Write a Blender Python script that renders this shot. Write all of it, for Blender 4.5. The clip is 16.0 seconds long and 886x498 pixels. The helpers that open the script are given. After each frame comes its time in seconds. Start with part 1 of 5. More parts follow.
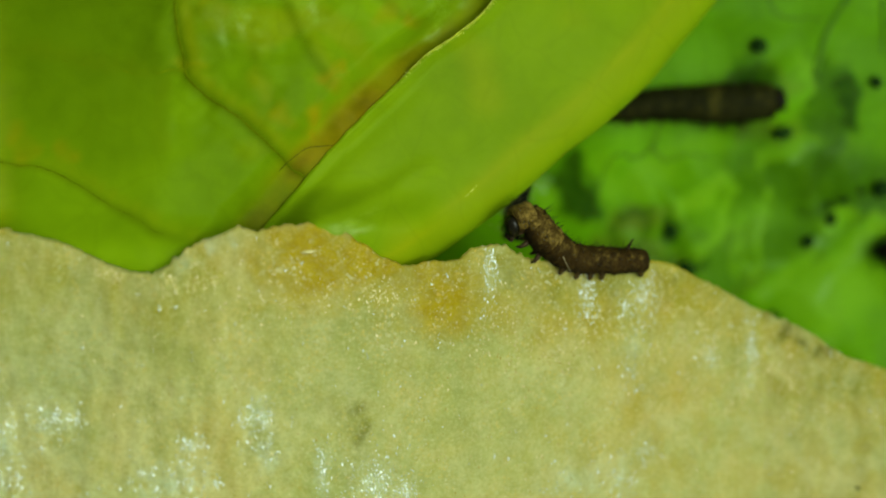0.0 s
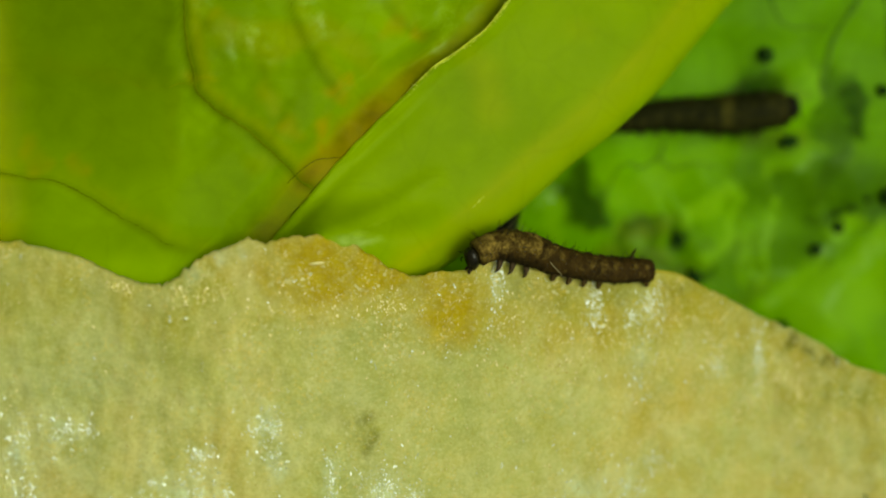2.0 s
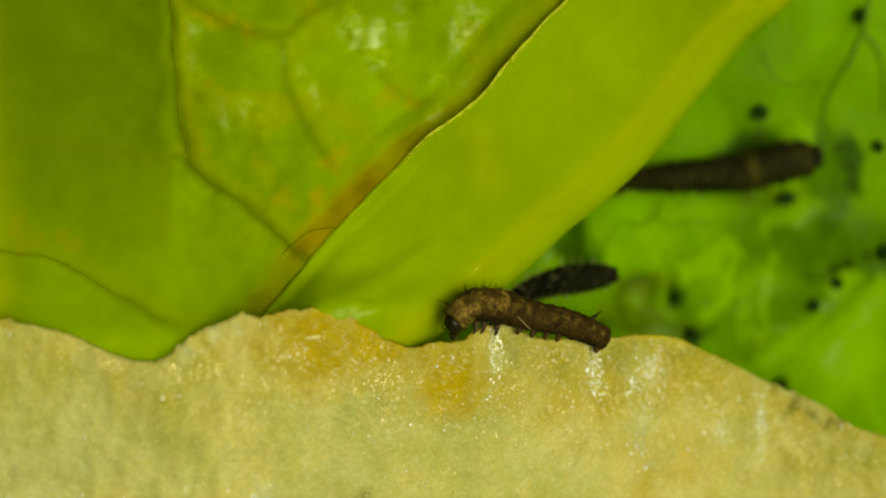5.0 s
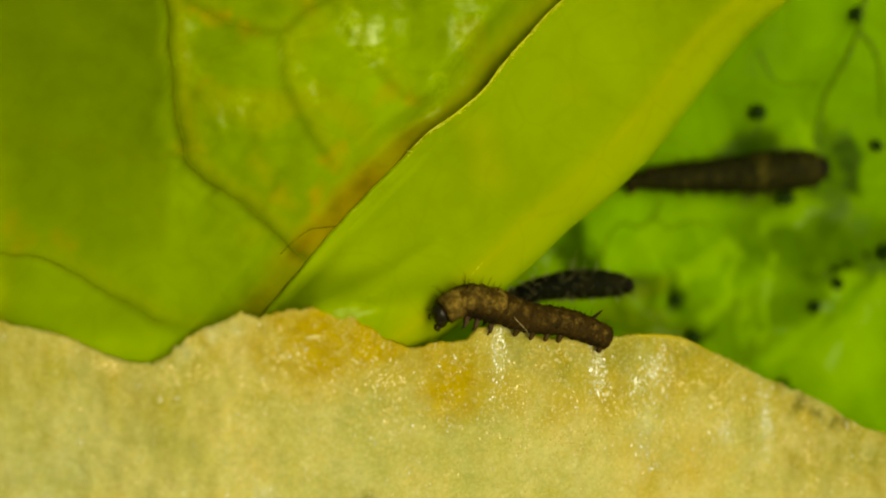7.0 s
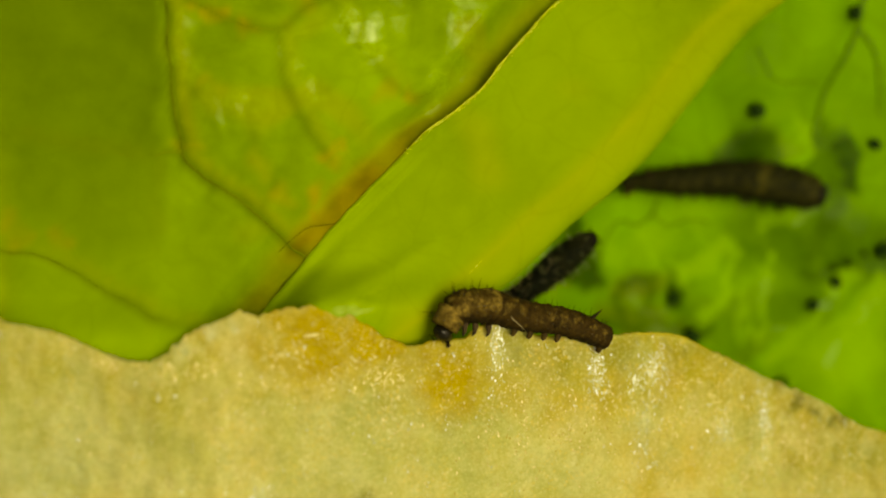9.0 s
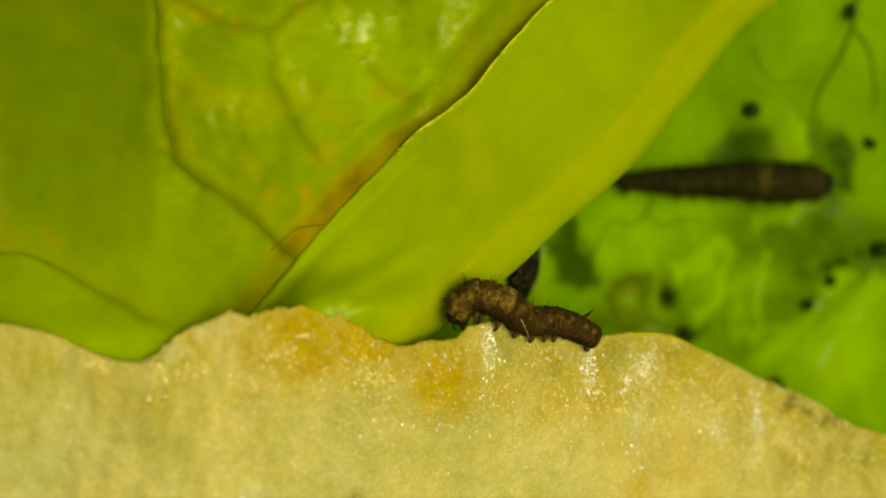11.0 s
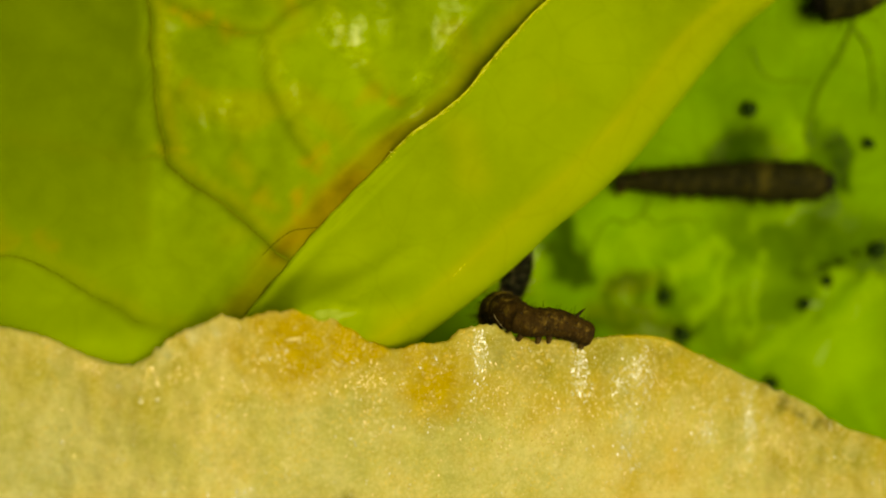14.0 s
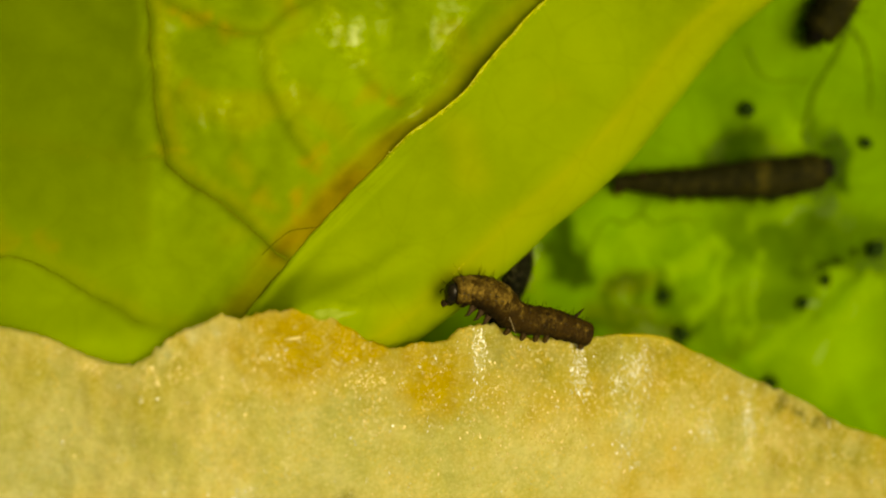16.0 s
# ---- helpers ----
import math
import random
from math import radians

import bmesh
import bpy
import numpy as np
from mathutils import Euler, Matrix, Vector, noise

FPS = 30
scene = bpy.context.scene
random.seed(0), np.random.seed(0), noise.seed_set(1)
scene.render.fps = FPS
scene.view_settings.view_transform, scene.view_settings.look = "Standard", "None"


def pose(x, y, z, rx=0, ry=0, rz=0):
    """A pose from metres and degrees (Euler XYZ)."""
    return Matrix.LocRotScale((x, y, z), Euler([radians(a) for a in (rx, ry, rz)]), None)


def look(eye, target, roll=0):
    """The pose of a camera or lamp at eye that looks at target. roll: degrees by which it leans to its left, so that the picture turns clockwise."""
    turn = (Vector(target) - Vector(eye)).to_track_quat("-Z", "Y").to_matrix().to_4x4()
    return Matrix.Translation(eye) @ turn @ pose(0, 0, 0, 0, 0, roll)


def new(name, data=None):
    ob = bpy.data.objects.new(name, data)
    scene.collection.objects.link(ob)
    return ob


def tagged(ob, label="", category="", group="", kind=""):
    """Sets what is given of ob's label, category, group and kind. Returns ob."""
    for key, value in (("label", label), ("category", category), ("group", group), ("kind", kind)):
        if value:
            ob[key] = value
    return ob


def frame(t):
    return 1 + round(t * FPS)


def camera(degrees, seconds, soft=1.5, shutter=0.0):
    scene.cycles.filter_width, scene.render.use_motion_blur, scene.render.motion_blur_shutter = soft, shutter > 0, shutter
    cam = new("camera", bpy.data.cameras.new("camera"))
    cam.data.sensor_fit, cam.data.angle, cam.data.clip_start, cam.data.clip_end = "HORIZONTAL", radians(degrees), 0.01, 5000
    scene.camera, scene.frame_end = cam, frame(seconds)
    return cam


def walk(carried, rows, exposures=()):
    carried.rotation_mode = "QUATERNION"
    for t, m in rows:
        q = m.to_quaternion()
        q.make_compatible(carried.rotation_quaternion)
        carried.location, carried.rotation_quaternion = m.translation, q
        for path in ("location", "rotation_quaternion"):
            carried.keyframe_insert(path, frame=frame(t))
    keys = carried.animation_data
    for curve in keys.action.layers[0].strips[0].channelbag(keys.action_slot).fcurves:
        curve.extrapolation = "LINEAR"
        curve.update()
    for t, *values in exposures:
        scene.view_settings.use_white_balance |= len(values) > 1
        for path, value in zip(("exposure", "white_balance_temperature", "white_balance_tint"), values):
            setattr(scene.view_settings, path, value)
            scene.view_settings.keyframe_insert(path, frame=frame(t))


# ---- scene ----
# Small caterpillars grazing on lettuce leaves, seen from straight above at close range.
# The plan is in millimetres and is turned into metres where meshes are made.
MM = 0.001
LIFT = 10.5            # height of the plan's zero level over the tray

# ---- camera ----
cam = camera(50, 16.0, soft=1.9)
cam.data.dof.use_dof = True
cam.data.dof.focus_distance = 0.0308
cam.data.dof.aperture_fstop = 25.0
walk(cam, [
    (0.0, pose(-0.00005, -0.00149, 0.04274, -2.251, -0.133, 0.884)),
    (0.5, pose(-0.00004, -0.00135, 0.04280, -2.527, -0.053, 1.070)),
    (1.0, pose(-0.00013, -0.00165, 0.04271, -1.979, -0.230, 0.815)),
    (1.5, pose(-0.00014, -0.00182, 0.04244, -1.350, -0.221, 0.709)),
    (2.0, pose(0.00005, -0.00128, 0.04298, -1.971, 0.486, 0.697)),
    (2.5, pose(0.00005, -0.00132, 0.04307, -2.319, 0.815, 0.895)),
    (2.6, pose(0.00006, -0.00101, 0.04297, -1.683, 0.654, 0.652)),
    (2.7, pose(0.00008, -0.00029, 0.04275, -0.190, 0.277, 0.081)),
    (2.8, pose(0.00008, -0.00015, 0.04271, 0.091, 0.206, -0.027)),
    (3.0, pose(0.00008, -0.00013, 0.04270, 0.128, 0.197, -0.041)),
    (3.5, pose(0.00000, 0.00000, 0.04267, 0.000, -0.000, 0.000)),
    (4.0, pose(-0.00003, 0.00010, 0.04259, -0.313, 0.074, 0.117)),
    (6.5, pose(-0.00041, -0.00055, 0.04231, 0.787, -0.469, -0.265)),
    (7.0, pose(-0.00053, -0.00069, 0.04211, 1.045, -0.702, -0.421)),
    (7.5, pose(-0.00068, -0.00060, 0.04211, 0.863, -0.888, -0.364)),
    (8.0, pose(-0.00069, -0.00058, 0.04216, 0.768, -0.904, -0.334)),
    (8.5, pose(-0.00069, -0.00044, 0.04203, 0.465, -0.955, -0.257)),
    (9.0, pose(-0.00061, -0.00067, 0.04204, 0.889, -0.926, -0.349)),
    (11.5, pose(-0.00009, -0.00045, 0.04204, 0.500, -0.523, -0.320)),
    (12.0, pose(0.00003, -0.00031, 0.04207, 0.307, -0.306, -0.291)),
    (12.5, pose(0.00005, -0.00030, 0.04207, 0.294, -0.417, -0.328)),
    (13.0, pose(0.00020, 0.00017, 0.04212, -0.497, -0.235, -0.154)),
    (13.5, pose(0.00027, 0.00027, 0.04221, -0.693, -0.191, -0.013)),
    (14.0, pose(0.00035, 0.00012, 0.04214, -0.389, -0.142, -0.082)),
    (14.5, pose(0.00045, 0.00017, 0.04214, -0.518, -0.017, -0.062)),
    (15.0, pose(0.00052, 0.00004, 0.04226, -0.282, 0.032, -0.134)),
    (15.5, pose(0.00033, -0.00025, 0.04219, 0.199, -0.269, -0.352)),
    (16.0, pose(0.00034, -0.00005, 0.04223, -0.108, -0.221, -0.285)),
], exposures=[
    (0.0, 0.0, 5570, -15), (1.0, 0.02, 6000, -15), (2.0, 0.02, 6300, -14), (2.5, 0.03, 6400, -14), (3.0, 0.08, 6950, -13), (4.2, 0.1, 7300, -12),
    (6.5, 0.17, 8550, -7), (9.0, 0.2, 9000, -5), (11.5, 0.22, 9350, -3), (16.0, 0.25, 10100, 2)])

# ---- light: a bright hazy sky and a veiled sun, high and a little to one side ----
SUN_FROM = Vector((0.48, -0.04, 1.0)).normalized()
world = bpy.data.worlds.new("sky")
scene.world = world
world.use_nodes = True
wt = world.node_tree
sky = wt.nodes.new("ShaderNodeTexSky")
sky.sky_type = "NISHITA"
sky.sun_disc = False
sky.sun_elevation = math.asin(SUN_FROM.z)
sky.sun_rotation = math.atan2(SUN_FROM.x, SUN_FROM.y)
sky.air_density = 0.35
sky.dust_density = 6.0
sky.ozone_density = 0.2
wt.links.new(sky.outputs[0], wt.nodes["Background"].inputs[0])
wt.nodes["Background"].inputs[1].default_value = 0.125
sun = new("sun", bpy.data.lights.new("sun", "SUN"))
sun.data.energy = 1.72
sun.data.angle = radians(38)
sun.data.color = (1.0, 0.92, 0.72)
sun.matrix_world = look(SUN_FROM * 0.4, (0, 0, 0))

# ---- materials ----


class Nodes:
    """A node material under construction; sizes of patterns are in millimetres."""

    def __init__(self, name, roughness=0.5):
        self.mat = bpy.data.materials.new(name)
        self.mat.use_nodes = True
        self.t = self.mat.node_tree
        self.bsdf = self.t.nodes["Principled BSDF"]
        self.out = self.t.nodes["Material Output"]
        self.bsdf.inputs["Roughness"].default_value = roughness
        self.place = self.t.nodes.new("ShaderNodeTexCoord").outputs["Object"]

    def link(self, a, b):
        self.t.links.new(a, b)

    def noise(self, size, detail=4, rough=0.6, stretch=None, distort=0.0):
        n = self.t.nodes.new("ShaderNodeTexNoise")
        n.inputs["Scale"].default_value = 1000.0 / size
        n.inputs["Detail"].default_value = detail
        n.inputs["Roughness"].default_value = rough
        n.inputs["Distortion"].default_value = distort
        place = self.place
        if stretch:
            m = self.t.nodes.new("ShaderNodeMapping")
            m.inputs["Scale"].default_value = stretch
            self.link(place, m.inputs["Vector"])
            place = m.outputs[0]
        self.link(place, n.inputs["Vector"])
        return n.outputs["Fac"]

    def cells(self, size, feature="F1", stretch=None, warp=0.0):
        n = self.t.nodes.new("ShaderNodeTexVoronoi")
        n.feature = feature
        n.inputs["Scale"].default_value = 1000.0 / size
        place = self.place
        if stretch:
            m = self.t.nodes.new("ShaderNodeMapping")
            m.inputs["Scale"].default_value = stretch
            self.link(place, m.inputs["Vector"])
            place = m.outputs[0]
        if warp:
            w = self.t.nodes.new("ShaderNodeTexNoise")
            w.inputs["Scale"].default_value = 700.0 / size
            self.link(place, w.inputs["Vector"])
            v = self.t.nodes.new("ShaderNodeVectorMath")
            v.operation = "MULTIPLY_ADD"
            v.inputs[1].default_value = (2 * warp * size * MM,) * 3
            self.link(w.outputs["Color"], v.inputs[0])
            self.link(place, v.inputs[2])
            place = v.outputs[0]
        self.link(place, n.inputs["Vector"])
        return n

    def ramp(self, fac, *stops):
        r = self.t.nodes.new("ShaderNodeValToRGB")
        e = r.color_ramp.elements
        while len(e) < len(stops):
            e.new(0.5)
        for el, (pos, col) in zip(e, stops):
            el.position = pos
            el.color = (*col, 1) if len(col) == 3 else col
        self.link(fac, r.inputs[0])
        return r.outputs[0]

    def mix(self, fac, a, b, blend="MIX"):
        m = self.t.nodes.new("ShaderNodeMix")
        m.data_type = "RGBA"
        m.blend_type = blend
        for sock, v in ((m.inputs[0], fac), (m.inputs[6], a), (m.inputs[7], b)):
            if isinstance(v, (int, float)):
                sock.default_value = v
            elif isinstance(v, tuple):
                sock.default_value = (*v, 1)
            else:
                self.link(v, sock)
        return m.outputs[2]

    def math(self, op, a, b=0.5, clamp=False):
        m = self.t.nodes.new("ShaderNodeMath")
        m.operation = op
        m.use_clamp = clamp
        for sock, v in ((m.inputs[0], a), (m.inputs[1], b)):
            if isinstance(v, (int, float)):
                sock.default_value = v
            else:
                self.link(v, sock)
        return m.outputs[0]

    def attr(self, name):
        n = self.t.nodes.new("ShaderNodeAttribute")
        n.attribute_name = name
        return n.outputs["Fac"]

    def rand(self):
        return self.t.nodes.new("ShaderNodeObjectInfo").outputs["Random"]

    def colour(self, c):
        self.link(c, self.bsdf.inputs["Base Color"])
        return self

    def bump(self, height, depth, strength=1.0):
        b = self.t.nodes.new("ShaderNodeBump")
        b.inputs["Strength"].default_value = strength
        b.inputs["Distance"].default_value = depth * MM
        self.link(height, b.inputs["Height"])
        self.link(b.outputs[0], self.bsdf.inputs["Normal"])
        return b.outputs[0]

    def see_through(self, share, colour, normal=None):
        """Light that passes through a thin leaf."""
        tr = self.t.nodes.new("ShaderNodeBsdfTranslucent")
        self.link(colour, tr.inputs["Color"])
        ms = self.t.nodes.new("ShaderNodeMixShader")
        ms.inputs[0].default_value = share
        self.link(self.bsdf.outputs[0], ms.inputs[1])
        self.link(tr.outputs[0], ms.inputs[2])
        self.link(ms.outputs[0], self.out.inputs["Surface"])
        return self


def leaf_material(name, dark, mid, light, amber, rough=0.38, share=0.35, grain=1.0, shine=0.9, relief=0.5, netting=0.12):
    n = Nodes(name, rough)
    broad = n.noise(5.5, 3, 0.55)
    fine = n.noise(0.9, 5, 0.6)
    col = n.ramp(broad, (0.3, dark), (0.5, mid), (0.72, light))
    col = n.mix(n.ramp(fine, (0.42, (0, 0, 0)), (0.75, (0.35, 0.35, 0.35))), col, light)
    col = n.mix(n.attr("amber"), col, amber)
    col = n.mix(n.attr("brown"), col, n.ramp(fine, (0.35, (0.115, 0.085, 0.0)), (0.65, (0.21, 0.145, 0.0))))
    col = n.mix(n.attr("dark_tone"), col, tuple(0.4 * c for c in dark))
    net = n.cells(2.1, "DISTANCE_TO_EDGE", warp=0.5).outputs["Distance"]
    col = n.mix(n.ramp(net, (0.0, (netting, netting, netting)), (0.05, (0, 0, 0))), col, tuple(0.6 * c for c in dark))
    n.colour(col)
    # beads of wet in the glossy places, their highlights also painted lighter
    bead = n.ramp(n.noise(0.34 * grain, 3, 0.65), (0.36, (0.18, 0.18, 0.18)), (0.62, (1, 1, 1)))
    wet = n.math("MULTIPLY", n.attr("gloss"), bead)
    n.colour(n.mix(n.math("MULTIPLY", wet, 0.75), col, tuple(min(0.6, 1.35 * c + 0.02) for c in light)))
    h = n.math("ADD", n.math("MULTIPLY", fine, 1.2), n.math("MULTIPLY", n.noise(0.2 * grain, 3), 0.5))
    h = n.math("ADD", h, n.math("MULTIPLY", wet, 0.5))
    n.bump(h, 0.06, relief)
    n.link(n.math("SUBTRACT", rough, n.math("MULTIPLY", n.attr("gloss"), 0.2)), n.bsdf.inputs["Roughness"])
    dry = n.math("SUBTRACT", 1.0, n.attr("dark_tone"), True)
    n.link(n.math("MULTIPLY", n.math("ADD", wet, n.math("MULTIPLY", dry, 0.05)), shine), n.bsdf.inputs["Specular IOR Level"])
    n.see_through(share, col)
    return n.mat


LEAF_VEINED = leaf_material("veined_leaf", (0.125, 0.208, 0.0), (0.19, 0.31, 0.0), (0.265, 0.415, 0.0), (0.36, 0.315, 0.0), shine=0.4, relief=0.22, netting=0.06)
LEAF_FLAP = leaf_material("folded_leaf", (0.185, 0.29, 0.0), (0.225, 0.345, 0.0), (0.27, 0.40, 0.0), (0.345, 0.395, 0.0), 0.42, shine=0.35, relief=0.2, netting=0.07)


def back_material():
    n = Nodes("back_leaf", 0.33)
    broad = n.noise(4.5, 3, 0.55)
    fine = n.noise(0.9, 5, 0.6)
    col = n.ramp(broad, (0.3, (0.12, 0.275, 0.0)), (0.5, (0.15, 0.335, 0.0)), (0.72, (0.18, 0.40, 0.0)))
    net = n.cells(1.9, "DISTANCE_TO_EDGE", warp=0.5).outputs["Distance"]
    col = n.mix(n.ramp(net, (0.0, (0.22, 0.22, 0.22)), (0.07, (0, 0, 0))), col, (0.06, 0.15, 0.0))
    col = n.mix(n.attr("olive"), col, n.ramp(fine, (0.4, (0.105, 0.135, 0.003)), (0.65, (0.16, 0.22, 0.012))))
    # browsed patches and the flap's painted shade
    col = n.mix(n.attr("dark_tone"), col, n.ramp(fine, (0.35, (0.026, 0.068, 0.0)), (0.68, (0.045, 0.112, 0.001))))
    # lit crests and highlights of wet places, painted lighter
    col = n.mix(n.attr("lit_crest"), col, (0.265, 0.51, 0.006))
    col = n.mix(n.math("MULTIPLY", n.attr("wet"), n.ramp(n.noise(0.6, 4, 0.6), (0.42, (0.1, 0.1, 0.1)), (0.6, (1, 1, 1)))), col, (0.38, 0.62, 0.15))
    n.colour(col)
    n.bump(n.math("ADD", n.math("MULTIPLY", fine, 1.2), n.math("MULTIPLY", n.noise(0.25, 3), 0.4)), 0.06, 0.2)
    n.link(n.math("ADD", 0.03, n.math("MULTIPLY", n.attr("wet"), 0.2)), n.bsdf.inputs["Specular IOR Level"])
    n.see_through(0.35, col)
    return n.mat


LEAF_BACK = back_material()


def pale_material():
    n = Nodes("pale_leaf_flesh", 0.36)
    broad = n.noise(4.5, 4, 0.6)
    fine = n.noise(0.45, 6, 0.7)
    streak = n.noise(2.2, 5, 0.6, (1.1, 0.85, 1.0), 0.8)
    flesh = n.ramp(broad, (0.36, (0.32, 0.325, 0.028)), (0.46, (0.39, 0.37, 0.026)), (0.55, (0.45, 0.41, 0.033)), (0.66, (0.49, 0.38, 0.02)))
    cream = n.ramp(broad, (0.34, (0.46, 0.49, 0.13)), (0.46, (0.57, 0.57, 0.16)), (0.55, (0.66, 0.61, 0.18)), (0.68, (0.66, 0.54, 0.12)))
    col = n.mix(n.attr("cream"), flesh, cream)
    col = n.mix(n.ramp(streak, (0.44, (0, 0, 0)), (0.60, (0.5, 0.5, 0.5))), col, (0.66, 0.66, 0.26))
    haze = n.noise(0.9, 5, 0.7, (1.1, 0.9, 1.0), 0.5)
    col = n.mix(n.ramp(haze, (0.46, (0, 0, 0)), (0.62, (0.32, 0.32, 0.32))), col, (0.42, 0.40, 0.07))
    col = n.mix(n.math("MULTIPLY", n.attr("pale_haze"), n.ramp(haze, (0.35, (1, 1, 1)), (0.58, (0.35, 0.35, 0.35)))), col, (0.62, 0.74, 0.47))
    col = n.mix(n.ramp(fine, (0.48, (0, 0, 0)), (0.64, (0.32, 0.32, 0.32))), col, (0.46, 0.41, 0.02))
    cloud = n.noise(1.3, 5, 0.62)
    col = n.mix(n.ramp(cloud, (0.36, (0.42, 0.42, 0.42)), (0.50, (0, 0, 0))), col, (0.36, 0.385, 0.075))
    col = n.mix(n.ramp(cloud, (0.54, (0, 0, 0)), (0.70, (0.35, 0.35, 0.35))), col, (0.66, 0.55, 0.14))
    col = n.mix(n.attr("amber"), col, n.ramp(fine, (0.40, (0.42, 0.315, 0.0)), (0.62, (0.53, 0.41, 0.0))))
    col = n.mix(n.attr("dark_tone"), col, n.ramp(fine, (0.42, (0.15, 0.15, 0.01)), (0.62, (0.28, 0.29, 0.02))))
    speck = n.noise(0.13, 3, 0.7)
    speck = n.math("ADD", 0.5, n.math("MULTIPLY", n.math("SUBTRACT", speck, 0.5), n.math("SUBTRACT", 1.0, n.math("MULTIPLY", n.attr("amber"), 0.6))))
    col = n.mix(n.ramp(speck, (0.50, (0, 0, 0)), (0.68, (0.42, 0.42, 0.42))), col, (0.72, 0.68, 0.26))
    col = n.mix(n.ramp(speck, (0.32, (0.3, 0.3, 0.3)), (0.46, (0, 0, 0))), col, (0.36, 0.33, 0.03))
    # sparkle painted as single bright or dull cells, in drifts
    drift = n.ramp(n.noise(1.5, 6, 0.72), (0.44, (0.08, 0.08, 0.08)), (0.60, (1, 1, 1)))
    calm = n.math("SUBTRACT", 1.0, n.math("MULTIPLY", n.attr("cream"), 0.45))
    for size, low, high, tint in ((0.075, 0.80, 0.95, (0.80, 0.60, 0.10)), (0.10, 0.86, 0.97, (0.80, 0.78, 0.42))):
        pick = n.t.nodes.new("ShaderNodeSeparateColor")
        n.link(n.cells(size, warp=0.3).outputs["Color"], pick.inputs[0])
        mask = n.ramp(pick.outputs[0], (low, (0, 0, 0)), (high, (0.6, 0.6, 0.6)))
        col = n.mix(n.math("MULTIPLY", n.math("MULTIPLY", mask, drift), calm), col, tint)
    n.colour(col)
    cell = n.cells(0.13)
    cell2 = n.cells(0.34, stretch=(1.0, 0.6, 1.0))
    h = n.math("ADD", n.math("MULTIPLY", cell.outputs["Distance"], 0.5), n.math("MULTIPLY", cell2.outputs["Distance"], 0.25))
    h = n.math("ADD", h, n.math("MULTIPLY", fine, 1.0))
    n.bump(h, 0.05, 0.5)
    n.bsdf.inputs["Specular IOR Level"].default_value = 0.10
    n.see_through(0.46, col)
    return n.mat


PALE = pale_material()


def plain(name, a, b, size=0.3, rough=0.5, depth=0.02, spec=0.08):
    n = Nodes(name, rough)
    f = n.noise(size, 5, 0.65)
    n.colour(n.ramp(f, (0.35, a), (0.68, b)))
    n.bump(n.noise(size * 0.35, 4, 0.6), depth, 0.7)
    n.bsdf.inputs["Specular IOR Level"].default_value = spec
    return n.mat


VEIN_DARK = plain("dark_leaf_vein", (0.08, 0.11, 0.0), (0.125, 0.165, 0.0), 0.5, 0.6, 0.02, 0.0)
VEIN_SOFT = plain("faint_leaf_vein", (0.125, 0.175, 0.0), (0.18, 0.24, 0.0), 0.5, 0.6, 0.02, 0.0)
VEIN_BACK = plain("green_leaf_vein", (0.065, 0.15, 0.0), (0.09, 0.19, 0.0), 0.6, 0.45)
RIM_GOLD = plain("leaf_rim", (0.29, 0.36, 0.0), (0.46, 0.50, 0.02), 0.12, 0.35, 0.04, 0.25)
LIP = plain("yellow_skin_lip", (0.28, 0.24, 0.0), (0.42, 0.36, 0.01), 0.2, 0.4, 0.02, 0.2)
DROP = plain("water_drop", (0.28, 0.42, 0.14), (0.42, 0.55, 0.28), 0.2, 0.15, 0.01, 0.6)

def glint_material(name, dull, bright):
    """Glints painted as pale flakes: most hardly lighter than the flesh, a few bright."""
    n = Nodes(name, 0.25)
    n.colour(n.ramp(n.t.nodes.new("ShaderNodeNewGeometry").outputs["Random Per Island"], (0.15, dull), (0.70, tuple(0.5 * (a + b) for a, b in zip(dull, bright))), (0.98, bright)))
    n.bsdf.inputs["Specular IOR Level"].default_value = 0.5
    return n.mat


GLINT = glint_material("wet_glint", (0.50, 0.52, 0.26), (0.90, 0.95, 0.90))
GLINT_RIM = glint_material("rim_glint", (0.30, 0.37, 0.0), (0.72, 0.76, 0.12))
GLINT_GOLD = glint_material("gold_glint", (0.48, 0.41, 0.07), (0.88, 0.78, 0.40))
FRASS = plain("frass", (0.008, 0.024, 0.002), (0.022, 0.05, 0.006), 0.15, 0.85, 0.04, 0.03)
HEAD_DULL = plain("dull_black_head", (0.003, 0.003, 0.001), (0.009, 0.008, 0.002), 0.3, 0.5, 0.01, 0.05)
HAIR_DARK = plain("dark_bristle", (0.012, 0.009, 0.004), (0.03, 0.02, 0.01), 0.2, 0.5)
FIBRE_OLIVE = plain("olive_fibre", (0.04, 0.045, 0.0), (0.07, 0.075, 0.0), 0.2, 0.5)
HAIR_OLIVE = plain("olive_bristle", (0.18, 0.20, 0.07), (0.36, 0.38, 0.20), 0.2, 0.5, 0.02, 0.0)
HAIR_PALE = plain("pale_bristle", (0.30, 0.25, 0.12), (0.45, 0.38, 0.20), 0.2, 0.4)
HEAD_BLACK = plain("black_head_shell", (0.004, 0.0035, 0.001), (0.012, 0.010, 0.003), 0.3, 0.2, 0.008, 0.14)
COLLAR = plain("pale_collar", (0.05, 0.036, 0.009), (0.15, 0.11, 0.03), 0.15, 0.5)
LEG = plain("dark_leg", (0.015, 0.010, 0.004), (0.05, 0.032, 0.012), 0.15, 0.45)
PROLEG = plain("brown_proleg", (0.018, 0.011, 0.002), (0.055, 0.034, 0.006), 0.15, 0.5)
